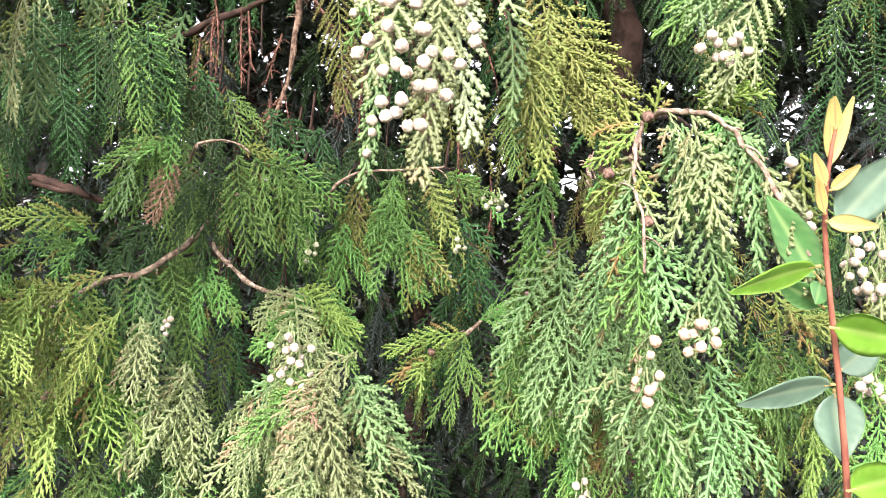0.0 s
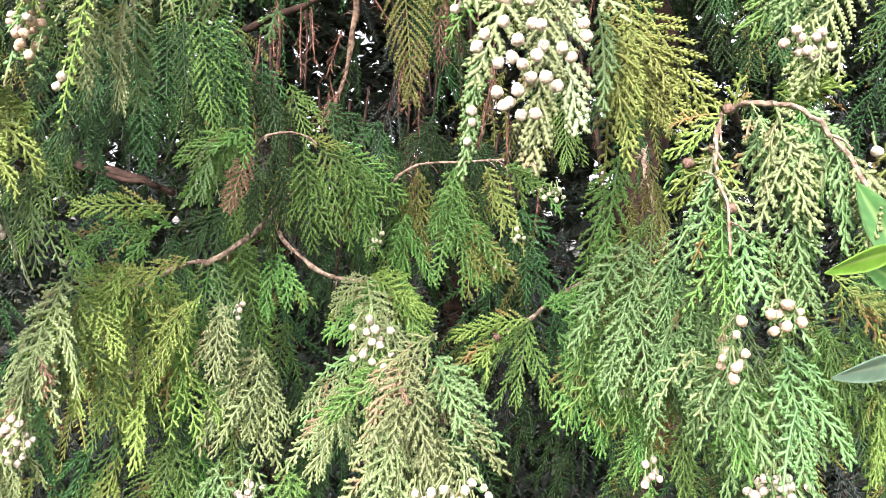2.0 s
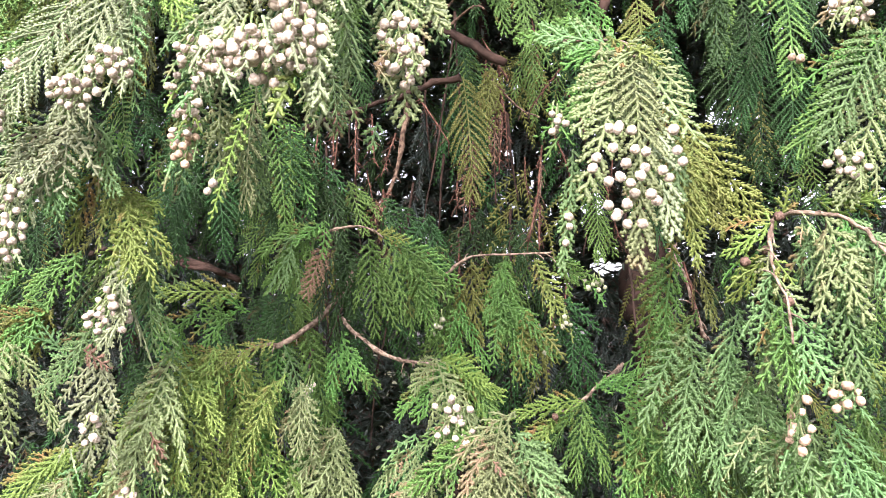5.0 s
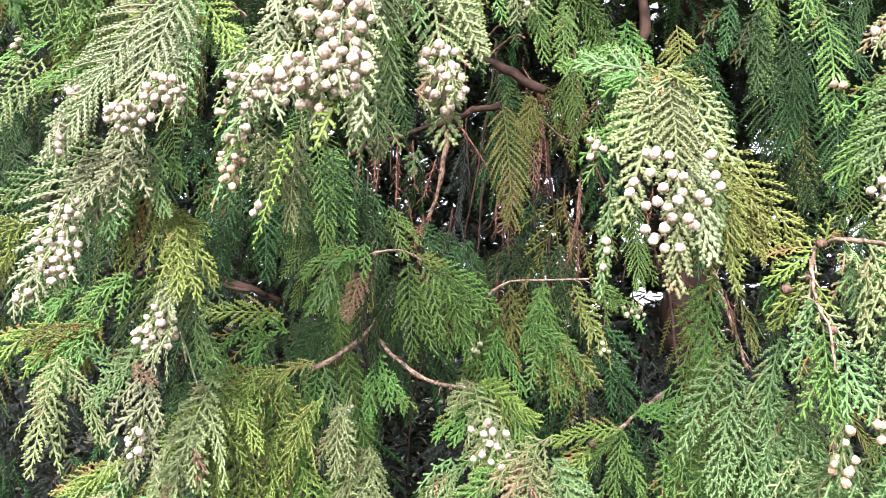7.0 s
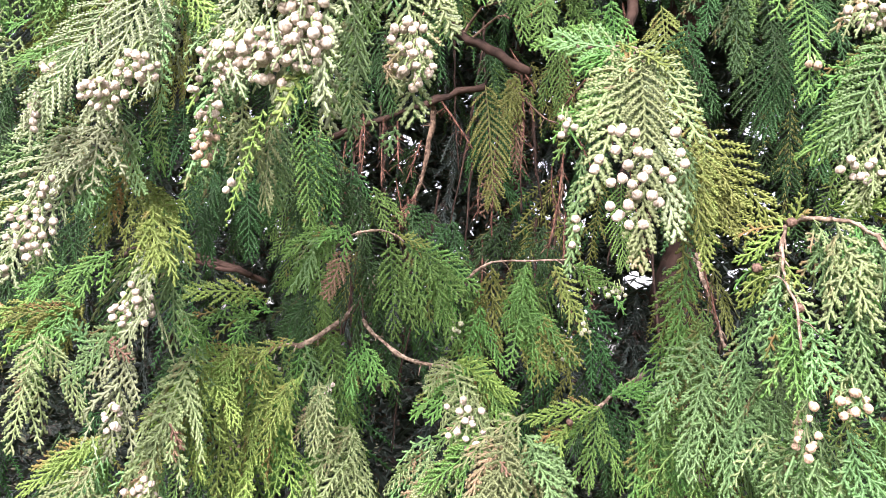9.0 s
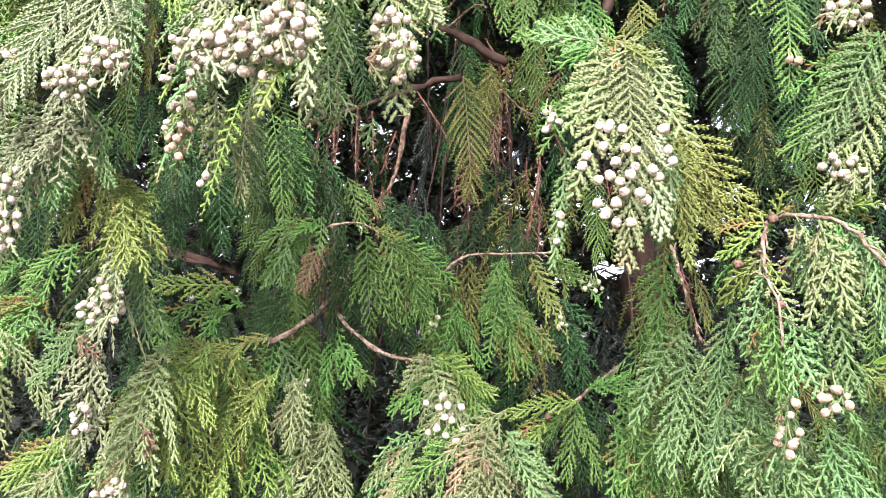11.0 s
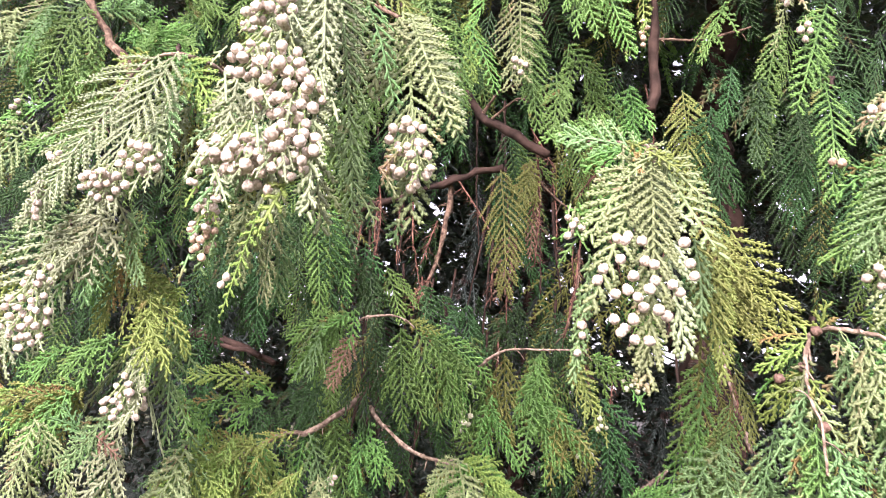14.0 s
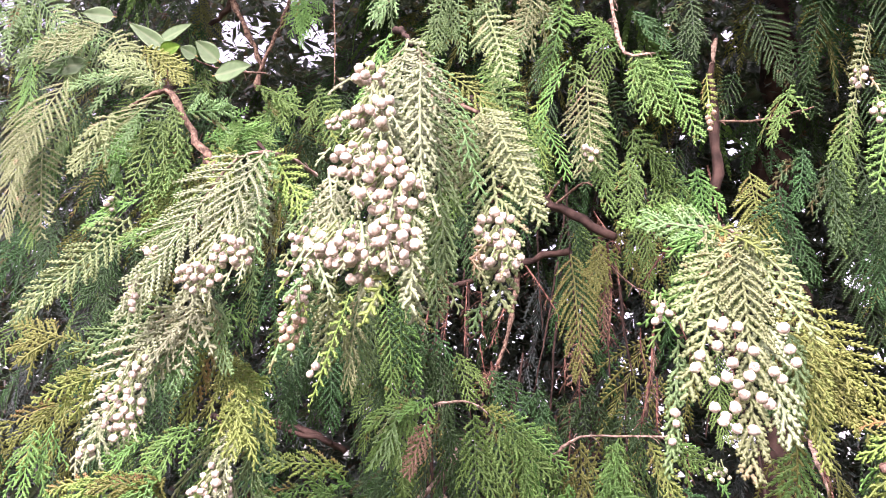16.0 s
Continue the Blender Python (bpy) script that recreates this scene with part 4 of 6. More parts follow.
frond(b, (-0.032, 0.730, 1.479), (-0.072, 0.684, 1.420), 0.099, "pale", 782, lobed=False)
f = frond(b, (-0.031, 0.720, 1.459), (0.001, 0.660, 1.406), 0.091, "blue", 283, wide=0.0018)
f = frond(b, (-0.066, 0.740, 1.454), (-0.138, 0.740, 1.396), 0.073, "green", 284)
frond(b, (-0.080, 0.770, 1.459), (-0.117, 0.775, 1.414), 0.065, "green", 784, lobed=False)
f = frond(b, (-0.055, 0.655, 1.439), (-0.046, 0.645, 1.430), 0.014, "dead", 285, name='dead_tuft')
f = frond(b, (-0.027, 0.700, 1.399), (-0.003, 0.660, 1.345), 0.079, "pale", 286)
f = frond(b, (-0.080, 0.780, 1.483), (-0.105, 0.760, 1.436), 0.053, "pale", 287)
frond(b, (-0.091, 0.810, 1.473), (-0.135, 0.793, 1.427), 0.048, "blue", 787, lobed=False)
f = frond(b, (-0.052, 0.700, 1.450), (-0.002, 0.650, 1.320), 0.124, "pale", 288, wide=0.0018)
frond(b, (-0.038, 0.730, 1.456), (0.011, 0.697, 1.353), 0.111, "blue", 788, lobed=False)
cones(f, (0.000, 0.635, 1.355), 0.0301, 0.0218, 20, "white", 289)
cones(f, (-0.040, 0.650, 1.346), 0.0099, 0.0119, 5, "white", 290)
f = frond(b, (-0.107, 0.760, 1.429), (-0.144, 0.730, 1.346), 0.074, "pale", 291)
f = frond(b, (-0.060, 0.700, 1.407), (-0.079, 0.670, 1.319), 0.089, "pale", 292, wide=0.0018)
frond(b, (-0.067, 0.730, 1.416), (-0.089, 0.708, 1.337), 0.080, "pale", 792, lobed=False)

b = branch((0.082, 0.900, 1.503), "cypress twig with a red bud and level yellow-green sprays")
stem(b, [(0.148, 1.445, 1.475), (0.115, 1.173, 1.495), (0.082, 0.900, 1.503)], 0.0042, 0.0012, BARK, "limb", seed=293)
stem(b, [(0.154, 1.120, 1.529), (0.103, 0.950, 1.514), (0.078, 0.920, 1.497), (0.055, 0.900, 1.478), (0.024, 0.890, 1.463)], 0.0030, 0.0015, PALE_TWIG, "stem", seed=294)
f = frond(b, (0.061, 0.890, 1.485), (-0.022, 0.870, 1.469), 0.064, "yellow", 295)
f = frond(b, (0.028, 0.890, 1.462), (-0.006, 0.870, 1.427), 0.057, "yellow", 296)
frond(b, (0.029, 0.920, 1.452), (0.002, 0.905, 1.421), 0.051, "green", 796, lobed=False)
f = frond(b, (0.075, 0.900, 1.499), (0.148, 0.860, 1.520), 0.078, "green", 297)
f = frond(b, (0.060, 0.880, 1.485), (0.047, 0.850, 1.402), 0.091, "green", 298)
f = frond(b, (0.087, 0.840, 1.477), (0.128, 0.780, 1.402), 0.105, "green", 299)
frond(b, (0.107, 0.870, 1.484), (0.139, 0.821, 1.417), 0.095, "green", 799, lobed=False)
cones(f, (0.152, 0.775, 1.426), 0.0114, 0.0057, 3, "green", 300)
f = frond(b, (0.090, 0.820, 1.491), (0.160, 0.800, 1.474), 0.079, "green", 301)
f = frond(b, (0.106, 0.800, 1.457), (0.160, 0.770, 1.401), 0.083, "green", 302)
frond(b, (0.105, 0.830, 1.460), (0.131, 0.808, 1.411), 0.075, "green", 802, lobed=False)
f = frond(b, (0.138, 0.800, 1.447), (0.123, 0.780, 1.370), 0.071, "green", 303)
frond(b, (0.143, 0.830, 1.447), (0.123, 0.818, 1.386), 0.064, "green", 803, lobed=False)
f = frond(b, (0.169, 0.780, 1.419), (0.158, 0.760, 1.351), 0.069, "green", 304)
f = frond(b, (0.026, 0.885, 1.463), (0.028, 0.880, 1.456), 0.016, "dead", 305, name='dead_tuft')
child("cone", CONES["brown"][2], b, Matrix.Translation((0.025, 0.875, 1.464)) @ Matrix.Scale(1.05, 4), "small reddish-brown bud cone")

b = branch((-0.215, 0.970, 1.694), "feathery green cypress sprays over the dark hollow")
stem(b, [(-0.315, 1.505, 1.771), (-0.265, 1.238, 1.739), (-0.215, 0.970, 1.694)], 0.0042, 0.0012, BARK, "limb", seed=306)
stem(b, [(-0.349, 1.120, 1.693), (-0.268, 0.950, 1.695), (-0.230, 0.960, 1.698), (-0.207, 0.950, 1.684)], 0.0018, 0.0010, PALE_TWIG, "stem", seed=307)
f = frond(b, (-0.288, 0.900, 1.689), (-0.333, 0.860, 1.609), 0.085, "green", 308)
f = frond(b, (-0.281, 0.900, 1.693), (-0.305, 0.860, 1.662), 0.064, "green", 309)
f = frond(b, (-0.309, 0.870, 1.671), (-0.314, 0.860, 1.603), 0.063, "blue", 310)
f = frond(b, (-0.221, 0.960, 1.692), (-0.171, 0.940, 1.683), 0.046, "yellow", 311)
f = frond(b, (-0.209, 0.960, 1.684), (-0.111, 0.940, 1.610), 0.084, "green", 312)
frond(b, (-0.194, 0.990, 1.690), (-0.094, 0.979, 1.626), 0.076, "green", 812, lobed=False)
f = frond(b, (-0.230, 0.970, 1.685), (-0.213, 0.980, 1.559), 0.094, "green", 313)
f = frond(b, (-0.169, 0.950, 1.654), (-0.130, 0.940, 1.556), 0.076, "green", 314)
frond(b, (-0.153, 0.980, 1.664), (-0.134, 0.976, 1.573), 0.069, "green", 814, lobed=False)
cones(f, (-0.125, 0.940, 1.569), 0.0106, 0.0152, 6, "green", 315)
f = frond(b, (-0.273, 0.980, 1.684), (-0.247, 0.980, 1.580), 0.103, "deep", 316)
f = frond(b, (-0.276, 0.900, 1.663), (-0.288, 0.870, 1.599), 0.039, "dead", 317, name='dead_tuft')
f = frond(b, (-0.388, 0.930, 1.598), (-0.487, 0.900, 1.596), 0.052, "yellow", 318)
frond(b, (-0.392, 0.960, 1.593), (-0.449, 0.942, 1.592), 0.047, "yellow", 818, lobed=False)
f = frond(b, (-0.329, 0.970, 1.606), (-0.376, 0.960, 1.546), 0.093, "deep", 319)
f = frond(b, (-0.409, 0.950, 1.575), (-0.436, 0.930, 1.525), 0.068, "green", 320)

b = branch((0.018, 1.000, 1.676), "thin level cypress twig hung with olive sprays")
stem(b, [(0.044, 1.545, 1.744), (0.031, 1.273, 1.716), (0.018, 1.000, 1.676)], 0.0042, 0.0012, BARK, "limb", seed=321)
stem(b, [(-0.141, 1.120, 1.637), (-0.117, 1.000, 1.646), (-0.086, 1.000, 1.670), (-0.038, 1.000, 1.675), (0.024, 0.980, 1.678)], 0.0025, 0.0012, PALE_TWIG, "stem", seed=322)
f = frond(b, (-0.086, 1.000, 1.666), (-0.070, 1.000, 1.554), 0.088, "olive", 323)
f = frond(b, (-0.038, 1.000, 1.669), (-0.039, 0.990, 1.564), 0.088, "green", 324)
frond(b, (-0.036, 1.030, 1.682), (-0.031, 1.027, 1.597), 0.079, "green", 824, lobed=False)
f = frond(b, (0.002, 0.990, 1.670), (0.048, 0.980, 1.578), 0.071, "olive", 325)
cones(f, (0.048, 0.980, 1.584), 0.0095, 0.0110, 5, "green", 326)
f = frond(b, (0.025, 0.990, 1.671), (0.091, 1.000, 1.637), 0.064, "green", 327)
frond(b, (0.034, 1.020, 1.678), (0.077, 1.031, 1.652), 0.058, "green", 827, lobed=False)
cones(f, (0.090, 1.000, 1.640), 0.0209, 0.0096, 8, "green", 328)
f = frond(b, (-0.050, 0.990, 1.611), (0.009, 0.980, 1.521), 0.103, "green", 329)
frond(b, (-0.040, 1.020, 1.612), (-0.003, 1.017, 1.534), 0.093, "green", 829, lobed=False)
f = frond(b, (-0.010, 0.980, 1.597), (0.031, 0.980, 1.530), 0.079, "olive", 330)
cones(f, (0.030, 0.980, 1.540), 0.0095, 0.0126, 5, "green", 331)
f = frond(b, (-0.098, 1.000, 1.608), (-0.101, 1.000, 1.528), 0.080, "green", 332)
frond(b, (-0.110, 1.030, 1.618), (-0.133, 1.034, 1.542), 0.072, "green", 832, lobed=False)
f = frond(b, (0.044, 1.000, 1.618), (0.088, 1.000, 1.504), 0.088, "deep", 333)
f = frond(b, (-0.102, 1.020, 1.659), (-0.158, 1.000, 1.653), 0.057, "deep", 334)
frond(b, (-0.111, 1.050, 1.670), (-0.180, 1.034, 1.664), 0.051, "deep", 834, lobed=False)

b = branch((0.194, 0.640, 1.674), "bent bare cypress twig with hanging pale sprays")
stem(b, [(0.368, 1.153, 1.771), (0.281, 0.896, 1.729), (0.194, 0.640, 1.674)], 0.0042, 0.0012, BARK, "limb", seed=335)
stem(b, [(0.269, 0.530, 1.571), (0.251, 0.540, 1.612), (0.235, 0.550, 1.641), (0.224, 0.570, 1.661), (0.212, 0.595, 1.671)], 0.0012, 0.0018, PALE_TWIG, "stem", seed=336)
stem(b, [(0.213, 0.592, 1.670), (0.202, 0.605, 1.672), (0.196, 0.640, 1.675), (0.187, 0.635, 1.657), (0.182, 0.620, 1.632)], 0.0023, 0.0017, PALE_TWIG, "stem", seed=337)
stem(b, [(0.182, 0.620, 1.634), (0.182, 0.610, 1.616), (0.184, 0.590, 1.590), (0.183, 0.580, 1.557)], 0.0015, 0.0010, PALE_TWIG, "stem", seed=338)
f = frond(b, (0.185, 0.630, 1.649), (0.175, 0.620, 1.606), 0.026, "pale", 339)
f = frond(b, (0.182, 0.610, 1.616), (0.201, 0.600, 1.582), 0.030, "pale", 340)
f = frond(b, (0.183, 0.615, 1.631), (0.198, 0.605, 1.606), 0.025, "yellow", 341)
f = frond(b, (0.200, 0.600, 1.671), (0.211, 0.580, 1.628), 0.044, "pale", 342)
frond(b, (0.218, 0.630, 1.669), (0.222, 0.615, 1.632), 0.045, "blue", 842, lobed=False)
f = frond(b, (0.246, 0.545, 1.626), (0.269, 0.530, 1.554), 0.049, "pale", 343, wide=0.0018)
f = frond(b, (0.239, 0.555, 1.645), (0.242, 0.540, 1.569), 0.055, "blue", 344, wide=0.0018)
frond(b, (0.227, 0.585, 1.643), (0.231, 0.575, 1.575), 0.049, "blue", 844, lobed=False)
f = frond(b, (0.199, 0.640, 1.672), (0.202, 0.630, 1.702), 0.026, "yellow", 345)
f = frond(b, (0.211, 0.580, 1.664), (0.225, 0.550, 1.585), 0.070, "pale", 346, wide=0.0018)
f = frond(b, (0.228, 0.570, 1.661), (0.248, 0.550, 1.587), 0.070, "blue", 347, wide=0.0018)
frond(b, (0.235, 0.600, 1.670), (0.229, 0.586, 1.604), 0.063, "green", 847, lobed=False)
f = frond(b, (0.228, 0.600, 1.681), (0.264, 0.580, 1.684), 0.054, "yellow", 348, wide=0.0018)
frond(b, (0.226, 0.630, 1.690), (0.267, 0.614, 1.693), 0.048, "yellow", 848, lobed=False)
f = frond(b, (0.204, 0.610, 1.669), (0.214, 0.600, 1.588), 0.055, "blue", 349)
f = frond(b, (0.182, 0.600, 1.595), (0.184, 0.580, 1.503), 0.059, "green", 350)
frond(b, (0.187, 0.630, 1.586), (0.199, 0.617, 1.506), 0.053, "blue", 850, lobed=False)
f = frond(b, (0.188, 0.590, 1.585), (0.214, 0.570, 1.515), 0.053, "blue", 351)
f = frond(b, (0.184, 0.620, 1.627), (0.166, 0.620, 1.547), 0.056, "blue", 352)
frond(b, (0.200, 0.650, 1.622), (0.194, 0.654, 1.559), 0.051, "blue", 852, lobed=False)
f = frond(b, (0.215, 0.570, 1.604), (0.229, 0.560, 1.529), 0.042, "blue", 353)
frond(b, (0.225, 0.600, 1.602), (0.249, 0.596, 1.544), 0.045, "green", 853, lobed=False)
f = frond(b, (0.196, 0.640, 1.672), (0.153, 0.660, 1.641), 0.054, "yellow", 354)
f = frond(b, (0.189, 0.640, 1.645), (0.158, 0.660, 1.598), 0.059, "yellow", 355)
frond(b, (0.198, 0.670, 1.657), (0.158, 0.691, 1.614), 0.053, "green", 855, lobed=False)
f = frond(b, (0.188, 0.580, 1.521), (0.180, 0.570, 1.471), 0.038, "blue", 356)
cones(f, (0.184, 0.575, 1.489), 0.0105, 0.0191, 9, "tan", 357)
f = frond(b, (0.223, 0.570, 1.546), (0.212, 0.560, 1.504), 0.033, "blue", 358)
frond(b, (0.237, 0.600, 1.551), (0.231, 0.594, 1.516), 0.045, "green", 858, lobed=False)
cones(f, (0.215, 0.560, 1.517), 0.0121, 0.0121, 8, "tan", 359)
f = frond(b, (0.143, 0.740, 1.574), (0.162, 0.680, 1.413), 0.140, "blue", 360, yaw=-5)
frond(b, (0.155, 0.770, 1.565), (0.137, 0.724, 1.417), 0.126, "green", 860, lobed=False)
f = frond(b, (0.171, 0.720, 1.559), (0.192, 0.680, 1.435), 0.109, "blue", 361)
f = frond(b, (0.159, 0.760, 1.594), (0.126, 0.760, 1.521), 0.081, "green", 362)
frond(b, (0.142, 0.790, 1.589), (0.094, 0.794, 1.516), 0.073, "green", 862, lobed=False)
f = frond(b, (0.181, 0.700, 1.592), (0.166, 0.700, 1.504), 0.075, "blue", 363)
f = frond(b, (0.199, 0.620, 1.492), (0.196, 0.600, 1.422), 0.081, "blue", 364)
frond(b, (0.179, 0.650, 1.485), (0.185, 0.637, 1.426), 0.073, "pale", 864, lobed=False)
f = frond(b, (0.134, 0.760, 1.660), (0.120, 0.750, 1.555), 0.055, "green", 365)
frond(b, (0.136, 0.790, 1.659), (0.108, 0.786, 1.561), 0.050, "green", 865, lobed=False)
f = frond(b, (0.168, 0.800, 1.655), (0.183, 0.780, 1.579), 0.058, "olive", 366)
stem(b, [(0.218, 1.080, 1.713), (0.200, 0.960, 1.656), (0.213, 0.950, 1.611), (0.222, 0.930, 1.567)], 0.0028, 0.0018, PALE_TWIG, "stem", seed=367)
f = frond(b, (0.239, 0.680, 1.468), (0.266, 0.650, 1.357), 0.092, "blue", 368)
frond(b, (0.227, 0.710, 1.475), (0.235, 0.693, 1.390), 0.082, "green", 868, lobed=False)
cones(f, (0.244, 0.635, 1.376), 0.0272, 0.0175, 22, "white", 369)
cones(f, (0.246, 0.632, 1.360), 0.024, 0.016, 14, "white", 1312)
f = frond(b, (0.191, 0.740, 1.448), (0.195, 0.720, 1.354), 0.084, "green", 370)
f = frond(b, (0.339, 0.740, 1.538), (0.372, 0.720, 1.503), 0.061, "yellow", 371)
frond(b, (0.333, 0.770, 1.553), (0.364, 0.753, 1.518), 0.055, "yellow", 871, lobed=False)
f = frond(b, (0.324, 0.740, 1.499), (0.334, 0.720, 1.405), 0.084, "green", 372)
frond(b, (0.305, 0.770, 1.504), (0.294, 0.755, 1.410), 0.075, "green", 872, lobed=False)
f = frond(b, (0.155, 0.770, 1.396), (0.176, 0.750, 1.339), 0.052, "green", 373)
cones(f, (0.171, 0.745, 1.357), 0.0125, 0.0148, 7, "white", 374)
f = frond(b, (0.383, 0.760, 1.478), (0.366, 0.740, 1.381), 0.086, "green", 375)
frond(b, (0.372, 0.790, 1.481), (0.340, 0.775, 1.386), 0.077, "green", 875, lobed=False)
f = frond(b, (0.212, 0.680, 1.487), (0.212, 0.620, 1.405), 0.074, "green", 376)
f = frond(b, (0.244, 0.640, 1.493), (0.256, 0.620, 1.400), 0.072, "blue", 377)
frond(b, (0.228, 0.670, 1.501), (0.217, 0.657, 1.420), 0.065, "blue", 877, lobed=False)
f = frond(b, (0.180, 0.740, 1.518), (0.163, 0.740, 1.447), 0.071, "green", 378)
frond(b, (0.176, 0.770, 1.509), (0.142, 0.774, 1.455), 0.064, "green", 878, lobed=False)
f = frond(b, (0.205, 0.700, 1.564), (0.194, 0.680, 1.486), 0.080, "blue", 379)
f = frond(b, (0.329, 0.720, 1.535), (0.385, 0.700, 1.510), 0.063, "yellow", 380)
frond(b, (0.348, 0.750, 1.542), (0.399, 0.736, 1.521), 0.057, "green", 880, lobed=False)
f = frond(b, (0.347, 0.740, 1.505), (0.350, 0.720, 1.450), 0.070, "green", 381)
f = frond(b, (0.368, 0.740, 1.447), (0.347, 0.700, 1.380), 0.074, "yellow", 382)
frond(b, (0.379, 0.770, 1.448), (0.376, 0.741, 1.392), 0.066, "yellow", 882, lobed=False)
f = frond(b, (0.318, 0.740, 1.504), (0.308, 0.720, 1.429), 0.065, "green", 383)
frond(b, (0.322, 0.770, 1.503), (0.341, 0.758, 1.444), 0.058, "green", 883, lobed=False)
f = frond(b, (0.436, 0.760, 1.456), (0.418, 0.740, 1.371), 0.077, "green", 384)
f = frond(b, (0.438, 0.760, 1.527), (0.444, 0.740, 1.460), 0.077, "green", 385)
frond(b, (0.438, 0.790, 1.517), (0.447, 0.774, 1.452), 0.069, "green", 885, lobed=False)
f = frond(b, (0.347, 0.600, 1.623), (0.326, 0.570, 1.535), 0.046, "pale", 386)
cones(f, (0.321, 0.570, 1.564), 0.0143, 0.0244, 13, "white", 387)
f = frond(b, (0.349, 0.600, 1.511), (0.332, 0.580, 1.475), 0.031, "green", 388)
frond(b, (0.357, 0.630, 1.511), (0.330, 0.615, 1.480), 0.045, "green", 888, lobed=False)
cones(f, (0.334, 0.580, 1.486), 0.0100, 0.0077, 6, "white", 389)
f = frond(b, (0.271, 0.550, 1.636), (0.272, 0.540, 1.572), 0.021, "yellow", 390)
cones(f, (0.262, 0.540, 1.628), 0.0014, 0.0014, 1, "white", 391)
cones(f, (0.271, 0.540, 1.586), 0.0042, 0.0106, 3, "white", 392)
child("cone", CONES["brown"][1], b, Matrix.Translation((0.168, 0.645, 1.632)) @ Matrix.Scale(1.15, 4), "dry open brown cone")
child("cone", CONES["brown"][1], b, Matrix.Translation((0.186, 0.640, 1.643)) @ Matrix.Scale(1.15, 4), "dry open brown cone")
child("cone", CONES["brown"][1], b, Matrix.Translation((0.186, 0.630, 1.621)) @ Matrix.Scale(1.15, 4), "dry open brown cone")
child("cone", CONES["brown"][1], b, Matrix.Translation((0.193, 0.630, 1.673)) @ Matrix.Scale(1.15, 4), "dry open brown cone")
child("cone", CONES["brown"][1], b, Matrix.Translation((0.188, 0.600, 1.593)) @ Matrix.Scale(1.15, 4), "dry open brown cone")
child("cone", CONES["tan"][0], b, Matrix.Translation((0.189, 0.570, 1.513)) @ Matrix.Scale(1.0, 4))

b = branch((0.262, 0.600, 1.826), "cypress branch with fresh sprays and cream cones")
stem(b, [(0.479, 1.062, 2.031), (0.370, 0.831, 1.935), (0.262, 0.600, 1.826)], 0.0042, 0.0012, BARK, "limb", seed=393)
f = frond(b, (0.277, 0.600, 1.842), (0.211, 0.580, 1.734), 0.068, "blue", 394, wide=0.0018)
frond(b, (0.292, 0.630, 1.848), (0.205, 0.617, 1.742), 0.062, "green", 894, lobed=False)
f = frond(b, (0.276, 0.600, 1.806), (0.233, 0.590, 1.689), 0.064, "pale", 395, wide=0.0018)
cones(f, (0.234, 0.585, 1.711), 0.0184, 0.0126, 12, "white", 396)
f = frond(b, (0.270, 0.620, 1.750), (0.219, 0.600, 1.751), 0.040, "blue", 397)
frond(b, (0.279, 0.650, 1.740), (0.250, 0.635, 1.741), 0.045, "green", 897, lobed=False)
f = frond(b, (0.258, 0.600, 1.885), (0.244, 0.600, 1.841), 0.055, "pale", 398)
cones(f, (0.244, 0.595, 1.857), 0.0222, 0.0138, 13, "white", 399)
f = frond(b, (0.272, 0.600, 1.842), (0.224, 0.600, 1.803), 0.050, "green", 400)
frond(b, (0.258, 0.630, 1.832), (0.209, 0.633, 1.796), 0.045, "green", 900, lobed=False)
child("cone", CONES["brown"][0], b, Matrix.Translation((0.287, 0.590, 1.809)) @ Matrix.Scale(1.6, 4), "dry open brown cone")

b = branch((0.241, 0.720, 1.942), "dark green cypress sprays hanging high in the shade")
stem(b, [(0.411, 1.182, 2.188), (0.326, 0.951, 2.071), (0.241, 0.720, 1.942)], 0.0042, 0.0012, BARK, "limb", seed=401)
# the deep sprays here get their shade from the darker leaf colour
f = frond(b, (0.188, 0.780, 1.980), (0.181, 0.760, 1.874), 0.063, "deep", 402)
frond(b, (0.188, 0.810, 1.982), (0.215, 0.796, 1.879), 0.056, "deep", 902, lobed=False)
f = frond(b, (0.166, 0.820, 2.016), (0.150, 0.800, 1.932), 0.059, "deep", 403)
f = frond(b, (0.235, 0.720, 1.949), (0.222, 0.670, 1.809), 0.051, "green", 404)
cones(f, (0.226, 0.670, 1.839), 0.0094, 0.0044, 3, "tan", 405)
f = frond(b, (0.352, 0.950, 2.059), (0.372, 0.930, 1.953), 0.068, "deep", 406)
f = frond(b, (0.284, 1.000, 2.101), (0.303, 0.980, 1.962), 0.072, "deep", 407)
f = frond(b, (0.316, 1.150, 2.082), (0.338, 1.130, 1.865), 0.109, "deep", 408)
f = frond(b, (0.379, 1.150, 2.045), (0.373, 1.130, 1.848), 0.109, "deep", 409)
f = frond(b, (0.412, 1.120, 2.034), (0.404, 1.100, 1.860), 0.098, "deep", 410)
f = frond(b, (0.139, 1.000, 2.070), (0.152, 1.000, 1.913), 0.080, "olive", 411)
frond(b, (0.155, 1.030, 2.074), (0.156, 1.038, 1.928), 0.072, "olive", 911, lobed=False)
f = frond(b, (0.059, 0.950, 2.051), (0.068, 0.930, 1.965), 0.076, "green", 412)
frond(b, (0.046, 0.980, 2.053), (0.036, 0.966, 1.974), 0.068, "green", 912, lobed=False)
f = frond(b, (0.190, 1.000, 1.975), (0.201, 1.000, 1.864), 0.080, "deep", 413)
